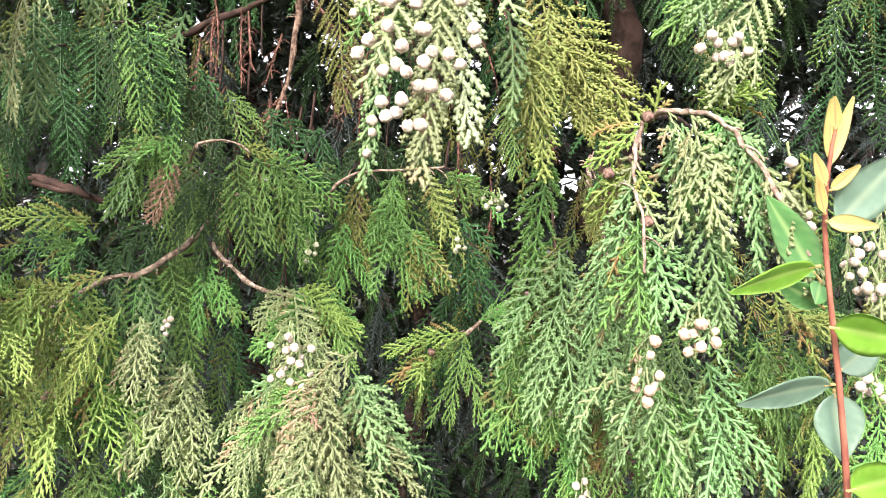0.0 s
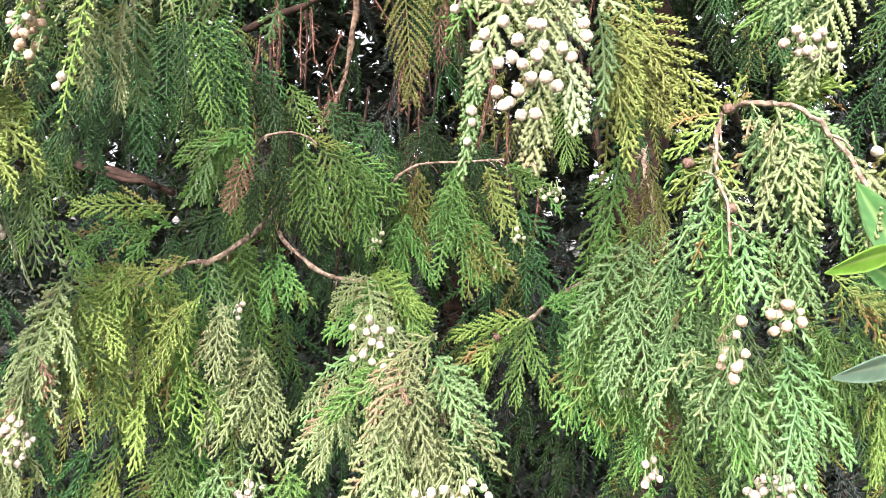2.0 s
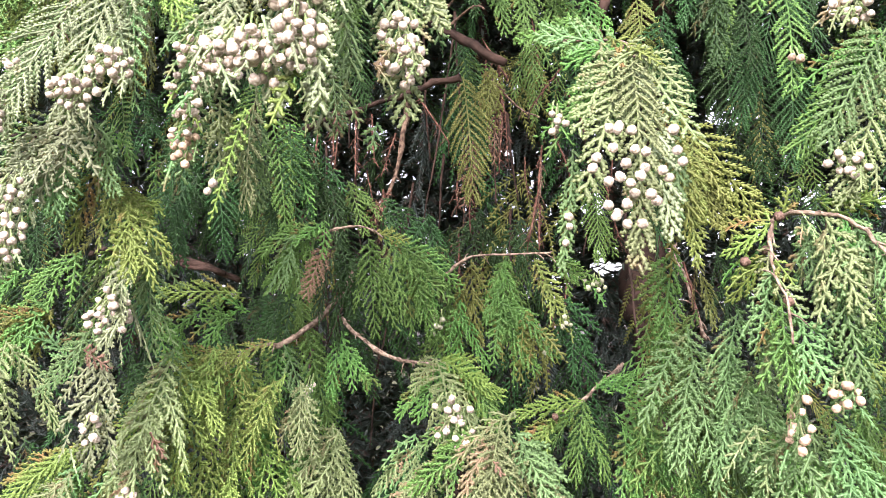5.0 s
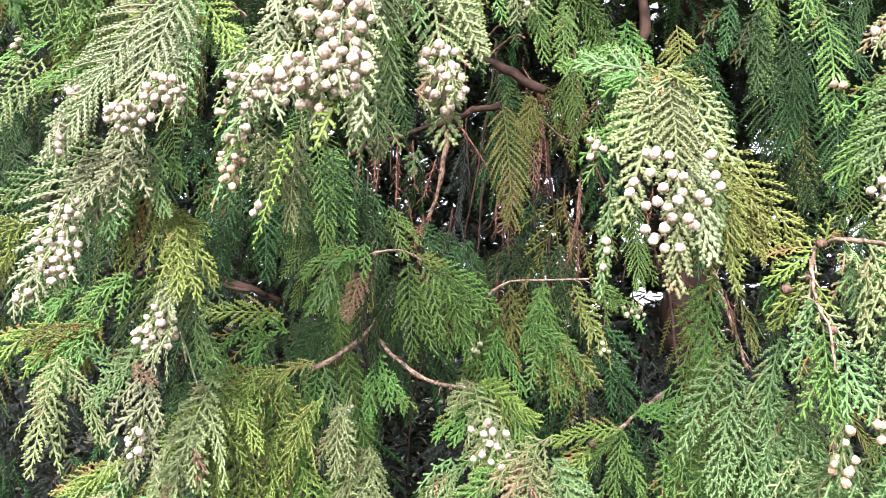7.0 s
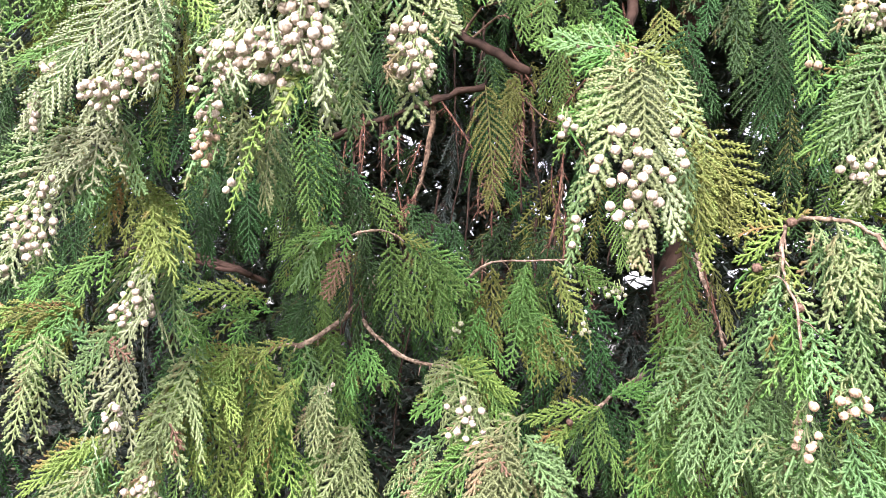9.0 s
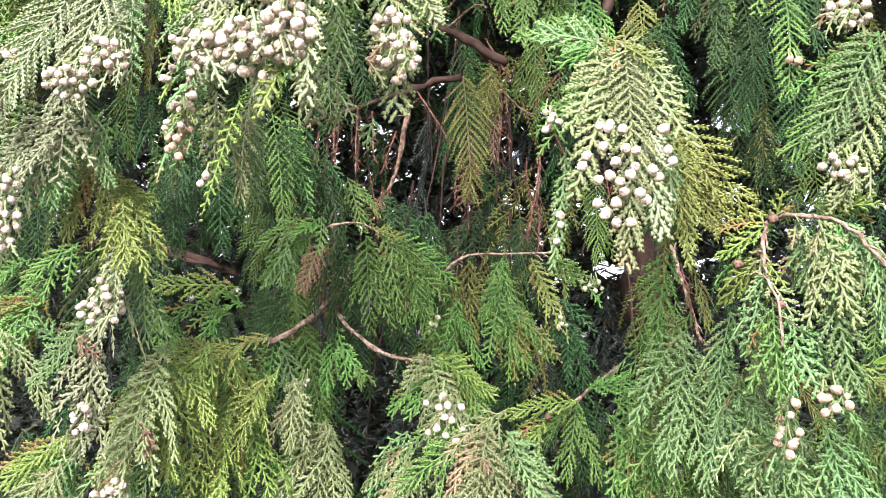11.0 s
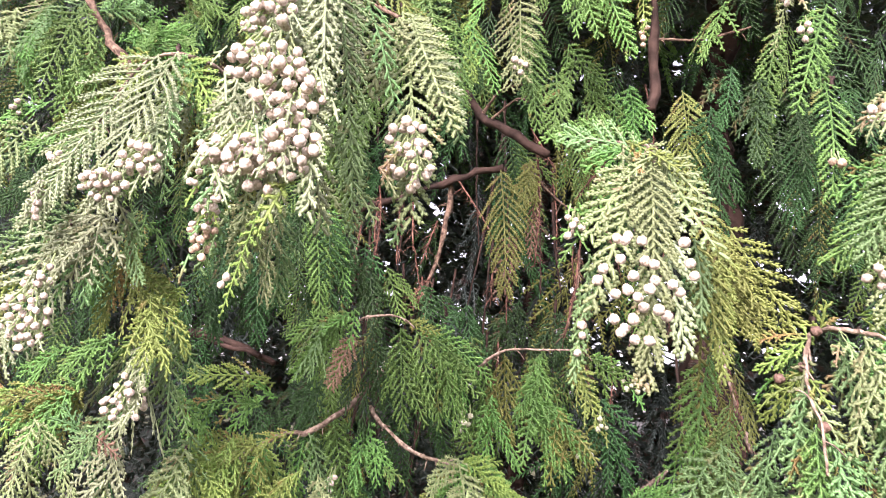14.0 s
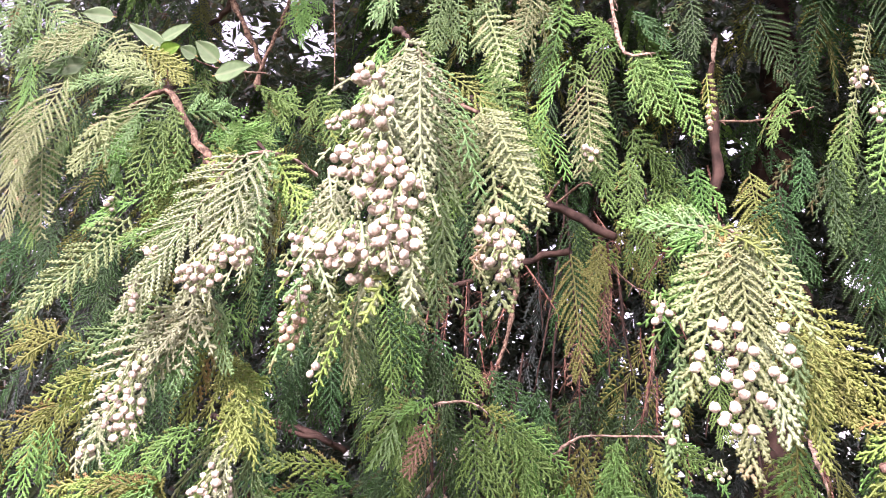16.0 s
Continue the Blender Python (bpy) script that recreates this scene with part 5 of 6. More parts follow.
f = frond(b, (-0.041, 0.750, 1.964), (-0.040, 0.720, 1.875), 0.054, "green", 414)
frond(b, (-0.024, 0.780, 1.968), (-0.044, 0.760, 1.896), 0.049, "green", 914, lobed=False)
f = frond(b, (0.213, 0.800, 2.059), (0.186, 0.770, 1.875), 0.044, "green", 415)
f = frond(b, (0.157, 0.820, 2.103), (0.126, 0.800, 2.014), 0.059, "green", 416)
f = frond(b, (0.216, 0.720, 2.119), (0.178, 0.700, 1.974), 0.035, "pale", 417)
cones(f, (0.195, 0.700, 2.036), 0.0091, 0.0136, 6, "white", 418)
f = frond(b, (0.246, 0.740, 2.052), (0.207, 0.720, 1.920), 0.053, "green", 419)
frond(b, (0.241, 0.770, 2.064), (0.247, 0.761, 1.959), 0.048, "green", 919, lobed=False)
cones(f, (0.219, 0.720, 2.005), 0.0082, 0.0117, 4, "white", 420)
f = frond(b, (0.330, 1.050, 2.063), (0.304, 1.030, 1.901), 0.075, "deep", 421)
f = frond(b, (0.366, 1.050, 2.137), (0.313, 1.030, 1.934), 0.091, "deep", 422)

b = branch((-0.059, 0.850, 2.216), "cypress branch arching over the hollow with drooping tips")
stem(b, [(-0.073, 1.287, 2.551), (-0.066, 1.068, 2.389), (-0.059, 0.850, 2.216)], 0.0042, 0.0012, BARK, "limb", seed=423)
stem(b, [(-0.070, 0.900, 2.345), (-0.060, 0.860, 2.233), (-0.046, 0.840, 2.168), (-0.006, 0.830, 2.160)], 0.0030, 0.0014, PALE_TWIG, "stem", seed=424)
f = frond(b, (-0.035, 0.840, 2.172), (0.008, 0.820, 2.056), 0.073, "green", 425)
frond(b, (-0.031, 0.870, 2.181), (0.012, 0.859, 2.080), 0.066, "green", 925, lobed=False)
f = frond(b, (-0.006, 0.840, 2.171), (0.049, 0.820, 2.032), 0.060, "green", 426)
f = frond(b, (-0.058, 0.860, 2.214), (-0.121, 0.840, 2.230), 0.062, "green", 427)
frond(b, (-0.045, 0.890, 2.218), (-0.106, 0.878, 2.231), 0.055, "green", 927, lobed=False)
f = frond(b, (-0.132, 0.860, 2.275), (-0.148, 0.840, 2.138), 0.075, "green", 428)
f = frond(b, (-0.092, 0.780, 2.090), (-0.079, 0.750, 1.961), 0.068, "pale", 429)
frond(b, (-0.107, 0.810, 2.088), (-0.093, 0.788, 1.966), 0.061, "pale", 929, lobed=False)
cones(f, (-0.083, 0.750, 1.971), 0.0109, 0.0085, 5, "white", 430)
f = frond(b, (-0.077, 0.800, 2.069), (-0.058, 0.780, 1.913), 0.051, "green", 431)
frond(b, (-0.091, 0.830, 2.078), (-0.062, 0.823, 1.959), 0.046, "green", 931, lobed=False)
f = frond(b, (-0.156, 0.800, 2.070), (-0.141, 0.780, 1.971), 0.045, "yellow", 432)
f = frond(b, (-0.201, 0.800, 2.176), (-0.220, 0.780, 2.067), 0.070, "green", 433)
frond(b, (-0.198, 0.830, 2.169), (-0.235, 0.817, 2.070), 0.063, "green", 933, lobed=False)
f = frond(b, (-0.231, 0.850, 2.282), (-0.255, 0.840, 2.187), 0.075, "blue", 434)
f = frond(b, (-0.310, 0.850, 2.296), (-0.312, 0.840, 2.179), 0.075, "blue", 435)
frond(b, (-0.297, 0.880, 2.298), (-0.274, 0.876, 2.185), 0.067, "blue", 935, lobed=False)
f = frond(b, (-0.391, 0.850, 2.310), (-0.406, 0.840, 2.241), 0.068, "blue", 436)
frond(b, (-0.396, 0.880, 2.314), (-0.422, 0.874, 2.251), 0.061, "blue", 936, lobed=False)
f = frond(b, (0.062, 0.860, 2.147), (0.065, 0.840, 2.063), 0.027, "yellow", 437)
cones(f, (0.064, 0.835, 2.068), 0.0054, 0.0202, 5, "tan", 438)
f = frond(b, (0.004, 0.950, 2.047), (0.033, 0.930, 1.953), 0.075, "green", 439)
f = frond(b, (-0.029, 0.950, 2.111), (0.018, 0.930, 2.020), 0.090, "green", 440)
f = frond(b, (0.180, 1.000, 2.047), (0.160, 1.000, 1.926), 0.080, "deep", 441)
f = frond(b, (0.171, 1.100, 2.437), (0.215, 1.080, 2.286), 0.087, "deep", 442)
f = frond(b, (-0.165, 0.780, 2.242), (-0.178, 0.760, 2.129), 0.075, "pale", 443)
frond(b, (-0.161, 0.810, 2.238), (-0.199, 0.797, 2.134), 0.067, "blue", 943, lobed=False)
f = frond(b, (-0.223, 0.740, 2.168), (-0.183, 0.720, 2.054), 0.071, "pale", 444)
f = frond(b, (-0.114, 0.780, 2.124), (-0.143, 0.760, 2.030), 0.056, "green", 445)
frond(b, (-0.107, 0.810, 2.138), (-0.110, 0.800, 2.067), 0.050, "green", 945, lobed=False)
f = frond(b, (-0.159, 0.720, 2.007), (-0.138, 0.700, 1.904), 0.052, "green", 446)
frond(b, (-0.149, 0.750, 2.022), (-0.107, 0.739, 1.938), 0.047, "green", 946, lobed=False)
f = frond(b, (-0.037, 0.840, 2.236), (0.007, 0.820, 2.166), 0.073, "deep", 447)
f = frond(b, (0.045, 0.900, 2.308), (0.050, 0.880, 2.197), 0.071, "deep", 448)
frond(b, (0.031, 0.930, 2.301), (0.048, 0.917, 2.196), 0.064, "deep", 948, lobed=False)
stem(b, [(0.127, 1.200, 2.440), (0.121, 1.200, 2.390)], 0.0040, 0.0035, PALE_TWIG, "stem", seed=449)
stem(b, [(0.121, 1.200, 2.393), (0.116, 1.200, 2.330), (0.121, 1.200, 2.237), (0.121, 1.200, 2.126)], 0.0040, 0.0110, BARK, "stem", seed=450)
stem(b, [(0.122, 1.200, 2.265), (0.193, 1.150, 2.240), (0.260, 1.100, 2.235)], 0.0030, 0.0015, TWIG, "stem", seed=451)

b = branch((-0.168, 1.100, 2.065), "thick dark cypress limb with hanging bare twigs")
stem(b, [(-0.230, 1.597, 2.294), (-0.199, 1.348, 2.185), (-0.168, 1.100, 2.065)], 0.0042, 0.0012, BARK, "limb", seed=452)
stem(b, [(-0.206, 1.150, 2.130), (-0.153, 1.090, 2.051), (-0.100, 1.060, 2.010), (-0.047, 1.040, 1.976)], 0.0085, 0.0060, BARK, "limb", seed=453)
stem(b, [(-0.117, 1.100, 1.972), (-0.164, 1.120, 1.970), (-0.270, 1.150, 1.937), (-0.428, 1.200, 1.893)], 0.0060, 0.0040, BARK, "limb", seed=454)
stem(b, [(-0.158, 1.090, 2.061), (-0.130, 1.050, 2.084), (-0.093, 1.000, 2.070)], 0.0025, 0.0012, TWIG, "stem", seed=455)
stem(b, [(-0.142, 1.070, 2.043), (-0.102, 1.030, 2.060), (-0.083, 1.000, 2.042)], 0.0020, 0.0010, TWIG, "stem", seed=456)
stem(b, [(-0.207, 1.146, 1.951), (-0.211, 1.145, 1.869), (-0.227, 1.140, 1.782), (-0.236, 1.130, 1.743)], 0.0045, 0.0020, TWIG, "stem", seed=457)
f = frond(b, (-0.234, 1.130, 1.771), (-0.247, 1.120, 1.732), 0.063, "dead", 458, detail=0.6, name='dead_tuft')
# dark trunk bark on these two thin twigs stands in for the hollow's shade
stem(b, [(-0.339, 1.200, 1.939), (-0.337, 1.200, 1.866), (-0.340, 1.200, 1.806)], 0.0022, 0.0015, BARK, "stem", seed=459)
stem(b, [(-0.299, 1.200, 1.952), (-0.294, 1.200, 1.879), (-0.293, 1.200, 1.809)], 0.0022, 0.0015, BARK, "stem", seed=460)
stem(b, [(-0.067, 0.980, 1.935), (-0.057, 0.970, 1.865), (-0.053, 0.960, 1.791)], 0.0016, 0.0010, TWIG, "stem", seed=461)
stem(b, [(-0.079, 0.980, 1.935), (-0.031, 0.970, 1.883), (-0.001, 0.950, 1.862)], 0.0016, 0.0010, TWIG, "stem", seed=462)
stem(b, [(0.005, 0.980, 1.815), (0.006, 0.980, 1.760), (-0.008, 0.980, 1.692)], 0.0022, 0.0014, TWIG, "stem", seed=463)
f = frond(b, (-0.108, 0.920, 1.904), (-0.086, 0.900, 1.746), 0.078, "olive", 464, yaw=5)
f = frond(b, (-0.091, 0.980, 1.833), (-0.101, 0.960, 1.734), 0.047, "dead", 465, detail=0.6, name='dead_tuft')
f = frond(b, (-0.058, 0.950, 1.891), (-0.059, 0.950, 1.796), 0.030, "dead", 466, detail=0.5, name='dead_tuft')
f = frond(b, (-0.071, 0.950, 1.933), (-0.076, 0.930, 1.852), 0.068, "olive", 467)
frond(b, (-0.078, 0.980, 1.938), (-0.057, 0.969, 1.877), 0.061, "olive", 967, lobed=False)
bristly = [((-0.323, 1.120, 1.935), (-0.316, 1.110, 1.798)), ((-0.289, 1.140, 1.923), (-0.281, 1.130, 1.804)), ((-0.231, 1.100, 1.783), (-0.233, 1.090, 1.729)), ((-0.217, 1.100, 1.784), (-0.247, 1.090, 1.728)), ((0.007, 0.980, 1.831), (-0.008, 0.970, 1.691)), ((-0.060, 0.950, 1.933), (-0.053, 0.940, 1.779)), ((-0.104, 0.970, 1.798), (-0.108, 0.960, 1.733)), ((-0.191, 1.120, 1.951), (-0.130, 1.110, 1.865)), ((-0.353, 1.150, 1.883), (-0.359, 1.140, 1.782)), ((-0.085, 1.050, 1.839), (-0.090, 1.040, 1.714)), ((0.197, 0.950, 1.670), (0.221, 0.940, 1.567)), ((-0.249, 1.050, 1.890), (-0.239, 1.040, 1.811)), ((-0.216, 1.100, 1.876), (-0.234, 1.090, 1.801)), ((-0.314, 1.100, 1.898), (-0.311, 1.090, 1.831))]
for i, (p, q) in enumerate(bristly):
    bare_twig(b, p, q, i)

b = branch((-0.679, 0.780, 2.077), "reddish cypress branch with spreading sprays")
stem(b, [(-0.987, 1.160, 2.327), (-0.833, 0.970, 2.208), (-0.679, 0.780, 2.077)], 0.0144, 0.0040, BARK, "limb", seed=468)
stem(b, [(-0.588, 0.800, 1.963), (-0.623, 0.790, 2.005), (-0.657, 0.785, 2.048), (-0.685, 0.780, 2.082), (-0.737, 0.780, 2.054)], 0.0065, 0.0030, TWIG, "stem", seed=469)
f = frond(b, (-0.688, 0.780, 2.077), (-0.760, 0.740, 1.953), 0.086, "pale", 470)
frond(b, (-0.687, 0.810, 2.079), (-0.778, 0.780, 1.965), 0.077, "blue", 970, lobed=False)
f = frond(b, (-0.664, 0.780, 2.054), (-0.687, 0.760, 1.921), 0.081, "green", 471)
f = frond(b, (-0.634, 0.790, 2.014), (-0.660, 0.770, 1.894), 0.082, "green", 472)
frond(b, (-0.650, 0.820, 2.012), (-0.697, 0.810, 1.913), 0.074, "green", 972, lobed=False)
f = frond(b, (-0.651, 0.790, 2.050), (-0.568, 0.780, 2.053), 0.070, "blue", 473)
f = frond(b, (-0.621, 0.800, 2.011), (-0.542, 0.820, 2.049), 0.091, "green", 474)
frond(b, (-0.603, 0.830, 2.010), (-0.536, 0.853, 2.046), 0.082, "green", 974, lobed=False)
f = frond(b, (-0.585, 0.800, 1.967), (-0.576, 0.800, 2.047), 0.071, "green", 475)
frond(b, (-0.588, 0.830, 1.982), (-0.569, 0.834, 2.045), 0.064, "green", 975, lobed=False)
f = frond(b, (-0.760, 0.800, 2.124), (-0.852, 0.780, 2.094), 0.083, "blue", 476)
f = frond(b, (-0.707, 0.800, 2.104), (-0.812, 0.780, 2.152), 0.076, "pale", 477)
frond(b, (-0.701, 0.830, 2.098), (-0.796, 0.817, 2.143), 0.069, "blue", 977, lobed=False)
f = frond(b, (-0.901, 0.800, 2.199), (-0.956, 0.780, 2.135), 0.076, "blue", 478)
f = frond(b, (-0.826, 0.750, 2.084), (-0.833, 0.720, 1.925), 0.089, "pale", 479)
frond(b, (-0.835, 0.780, 2.074), (-0.848, 0.761, 1.933), 0.080, "blue", 979, lobed=False)
f = frond(b, (-0.871, 0.740, 2.041), (-0.822, 0.720, 1.845), 0.089, "pale", 480)
frond(b, (-0.871, 0.770, 2.050), (-0.800, 0.760, 1.854), 0.080, "pale", 980, lobed=False)
f = frond(b, (-0.736, 0.750, 2.028), (-0.755, 0.730, 1.931), 0.066, "pale", 481)
f = frond(b, (-0.985, 0.820, 2.216), (-0.910, 0.800, 2.038), 0.091, "green", 482)
f = frond(b, (-0.845, 0.800, 2.218), (-0.929, 0.780, 2.145), 0.096, "pale", 483)
frond(b, (-0.857, 0.830, 2.214), (-0.967, 0.818, 2.150), 0.086, "blue", 983, lobed=False)
f = frond(b, (-1.012, 0.820, 2.296), (-0.877, 0.800, 2.188), 0.085, "blue", 484)
f = frond(b, (-0.761, 0.800, 2.164), (-0.665, 0.790, 2.106), 0.077, "olive", 485)
frond(b, (-0.757, 0.830, 2.173), (-0.681, 0.828, 2.129), 0.069, "olive", 985, lobed=False)
f = frond(b, (-0.837, 0.820, 2.211), (-0.754, 0.800, 2.105), 0.078, "pale", 486)
frond(b, (-0.855, 0.850, 2.219), (-0.763, 0.840, 2.128), 0.070, "pale", 986, lobed=False)
f = frond(b, (-0.597, 0.860, 2.140), (-0.505, 0.860, 2.090), 0.083, "green", 487)
f = frond(b, (-0.629, 0.700, 1.854), (-0.700, 0.650, 1.725), 0.066, "pale", 488)
frond(b, (-0.623, 0.730, 1.849), (-0.739, 0.690, 1.727), 0.059, "blue", 988, lobed=False)
f = frond(b, (-0.666, 0.760, 1.905), (-0.722, 0.740, 1.856), 0.067, "green", 489)
f = frond(b, (-0.704, 0.760, 1.921), (-0.692, 0.740, 1.868), 0.036, "green", 490)
cones(f, (-0.693, 0.740, 1.886), 0.0072, 0.0120, 4, "white", 491)
f = frond(b, (-1.057, 0.840, 2.314), (-1.021, 0.820, 2.163), 0.100, "blue", 492)
frond(b, (-1.051, 0.870, 2.321), (-1.045, 0.861, 2.197), 0.090, "green", 992, lobed=False)
f = frond(b, (-1.002, 0.860, 2.303), (-0.885, 0.840, 2.153), 0.096, "pale", 493)
frond(b, (-0.984, 0.890, 2.311), (-0.873, 0.881, 2.170), 0.086, "blue", 993, lobed=False)
f = frond(b, (-0.936, 0.800, 2.029), (-0.835, 0.770, 1.889), 0.082, "pale", 494)
f = frond(b, (-0.860, 0.820, 2.020), (-0.850, 0.800, 1.858), 0.085, "green", 495)
f = frond(b, (-0.825, 0.840, 2.051), (-0.732, 0.820, 1.939), 0.087, "green", 496)
f = frond(b, (-0.653, 0.820, 1.985), (-0.657, 0.800, 1.873), 0.085, "yellow", 497)
frond(b, (-0.635, 0.850, 1.986), (-0.665, 0.837, 1.880), 0.076, "yellow", 997, lobed=False)
f = frond(b, (-0.601, 0.840, 2.070), (-0.532, 0.830, 1.974), 0.087, "green", 498)
frond(b, (-0.599, 0.870, 2.083), (-0.555, 0.868, 2.004), 0.079, "green", 998, lobed=False)
f = frond(b, (-0.553, 0.900, 2.164), (-0.572, 0.880, 2.063), 0.100, "green", 499)
f = frond(b, (-0.767, 0.840, 2.090), (-0.767, 0.820, 1.965), 0.080, "blue", 500)
frond(b, (-0.783, 0.870, 2.090), (-0.798, 0.859, 1.981), 0.072, "green", 1000, lobed=False)
f = frond(b, (-0.522, 0.920, 2.166), (-0.460, 0.900, 2.055), 0.095, "green", 501)
f = frond(b, (-0.555, 0.950, 2.121), (-0.510, 0.950, 2.031), 0.106, "deep", 502)
frond(b, (-0.566, 0.980, 2.113), (-0.511, 0.985, 2.032), 0.096, "deep", 1002, lobed=False)
f = frond(b, (-0.611, 0.950, 2.153), (-0.635, 0.950, 2.070), 0.114, "deep", 503)
frond(b, (-0.605, 0.980, 2.161), (-0.653, 0.984, 2.093), 0.103, "deep", 1003, lobed=False)
f = frond(b, (-0.507, 0.980, 2.117), (-0.482, 0.980, 2.026), 0.102, "deep", 504)
f = frond(b, (-0.689, 1.100, 2.530), (-0.655, 1.100, 2.406), 0.088, "green", 505)
frond(b, (-0.694, 1.130, 2.523), (-0.705, 1.136, 2.430), 0.079, "green", 1005, lobed=False)
stem(b, [(-0.755, 1.200, 2.584), (-0.772, 1.200, 2.482), (-0.792, 1.200, 2.409), (-0.790, 1.200, 2.342)], 0.0035, 0.0055, TWIG, "stem", seed=1301)
stem(b, [(-0.995, 1.350, 2.706), (-1.016, 1.350, 2.656), (-1.044, 1.350, 2.624)], 0.0075, 0.0055, BARK, "stem", seed=1302)
stem(b, [(-0.900, 1.200, 2.576), (-0.839, 1.200, 2.484), (-0.789, 1.200, 2.397)], 0.0060, 0.0040, TWIG, "stem", seed=506)
stem(b, [(-0.562, 1.000, 2.417), (-0.544, 1.000, 2.319), (-0.529, 1.000, 2.226)], 0.0012, 0.0010, TWIG, "stem", seed=507)
f = frond(b, (-0.810, 0.850, 1.726), (-0.863, 0.850, 1.690), 0.082, "olive", 508)
f = frond(b, (-0.759, 0.850, 1.651), (-0.809, 0.820, 1.584), 0.087, "olive", 509)
frond(b, (-0.750, 0.880, 1.656), (-0.819, 0.857, 1.594), 0.079, "olive", 1009, lobed=False)
f = frond(b, (-0.763, 0.800, 1.600), (-0.736, 0.780, 1.520), 0.076, "green", 510)
frond(b, (-0.762, 0.830, 1.614), (-0.750, 0.817, 1.544), 0.069, "green", 1010, lobed=False)
f = frond(b, (-0.638, 0.800, 1.563), (-0.694, 0.780, 1.511), 0.089, "yellow", 511)

b = branch((-0.453, 0.950, 1.808), "dark green cypress sprays hanging inside the crown")
stem(b, [(-0.667, 1.440, 1.939), (-0.560, 1.195, 1.880), (-0.453, 0.950, 1.808)], 0.0042, 0.0012, BARK, "limb", seed=512)
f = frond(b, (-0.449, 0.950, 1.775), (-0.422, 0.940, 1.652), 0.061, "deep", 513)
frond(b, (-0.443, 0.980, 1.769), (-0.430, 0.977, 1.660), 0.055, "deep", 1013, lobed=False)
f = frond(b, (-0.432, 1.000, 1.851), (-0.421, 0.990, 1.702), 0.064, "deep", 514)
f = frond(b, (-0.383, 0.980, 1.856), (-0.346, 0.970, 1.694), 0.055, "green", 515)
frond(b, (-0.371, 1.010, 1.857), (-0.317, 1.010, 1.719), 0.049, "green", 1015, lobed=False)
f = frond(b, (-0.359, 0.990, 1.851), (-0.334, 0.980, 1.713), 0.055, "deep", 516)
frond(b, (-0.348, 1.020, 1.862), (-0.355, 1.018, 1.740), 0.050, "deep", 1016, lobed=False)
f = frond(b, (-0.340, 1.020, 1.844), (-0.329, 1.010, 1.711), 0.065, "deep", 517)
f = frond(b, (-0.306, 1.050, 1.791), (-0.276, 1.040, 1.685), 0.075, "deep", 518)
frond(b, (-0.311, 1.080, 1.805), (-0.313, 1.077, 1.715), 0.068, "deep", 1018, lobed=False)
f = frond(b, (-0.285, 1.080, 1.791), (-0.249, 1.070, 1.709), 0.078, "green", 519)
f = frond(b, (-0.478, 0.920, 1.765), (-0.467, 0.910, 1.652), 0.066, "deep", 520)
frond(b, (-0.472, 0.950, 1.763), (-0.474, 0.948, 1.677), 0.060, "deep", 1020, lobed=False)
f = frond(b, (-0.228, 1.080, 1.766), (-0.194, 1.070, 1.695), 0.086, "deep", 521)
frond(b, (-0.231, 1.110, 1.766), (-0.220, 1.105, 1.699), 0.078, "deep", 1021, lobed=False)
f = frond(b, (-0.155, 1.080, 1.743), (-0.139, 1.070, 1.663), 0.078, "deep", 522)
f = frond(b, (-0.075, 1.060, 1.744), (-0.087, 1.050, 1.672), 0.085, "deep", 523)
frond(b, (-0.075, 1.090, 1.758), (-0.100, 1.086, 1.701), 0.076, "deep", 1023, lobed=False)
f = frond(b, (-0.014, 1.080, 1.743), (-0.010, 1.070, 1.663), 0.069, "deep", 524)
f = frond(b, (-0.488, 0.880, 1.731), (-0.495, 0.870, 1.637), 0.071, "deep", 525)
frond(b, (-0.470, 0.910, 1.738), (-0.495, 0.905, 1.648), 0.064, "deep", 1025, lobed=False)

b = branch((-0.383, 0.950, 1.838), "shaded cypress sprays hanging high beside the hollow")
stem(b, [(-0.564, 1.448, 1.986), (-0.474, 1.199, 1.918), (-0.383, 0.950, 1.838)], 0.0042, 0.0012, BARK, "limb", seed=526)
# all but two sprays use the darker kind, shade built into the colour
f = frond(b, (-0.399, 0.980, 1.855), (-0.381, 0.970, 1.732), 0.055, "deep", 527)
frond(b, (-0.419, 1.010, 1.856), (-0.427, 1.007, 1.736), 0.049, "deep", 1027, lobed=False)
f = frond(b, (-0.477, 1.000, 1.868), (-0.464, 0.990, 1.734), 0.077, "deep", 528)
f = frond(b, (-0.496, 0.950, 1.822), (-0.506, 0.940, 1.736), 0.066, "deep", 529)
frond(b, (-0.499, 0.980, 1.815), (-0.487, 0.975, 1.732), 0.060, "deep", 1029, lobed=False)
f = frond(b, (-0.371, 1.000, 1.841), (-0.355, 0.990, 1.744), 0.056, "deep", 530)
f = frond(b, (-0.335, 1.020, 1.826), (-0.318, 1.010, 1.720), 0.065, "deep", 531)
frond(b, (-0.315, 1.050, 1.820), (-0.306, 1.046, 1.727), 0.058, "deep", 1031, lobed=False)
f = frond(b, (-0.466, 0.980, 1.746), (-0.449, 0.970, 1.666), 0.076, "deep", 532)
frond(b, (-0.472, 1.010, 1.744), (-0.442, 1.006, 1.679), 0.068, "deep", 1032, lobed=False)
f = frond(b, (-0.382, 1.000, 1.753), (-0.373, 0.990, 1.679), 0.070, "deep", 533)
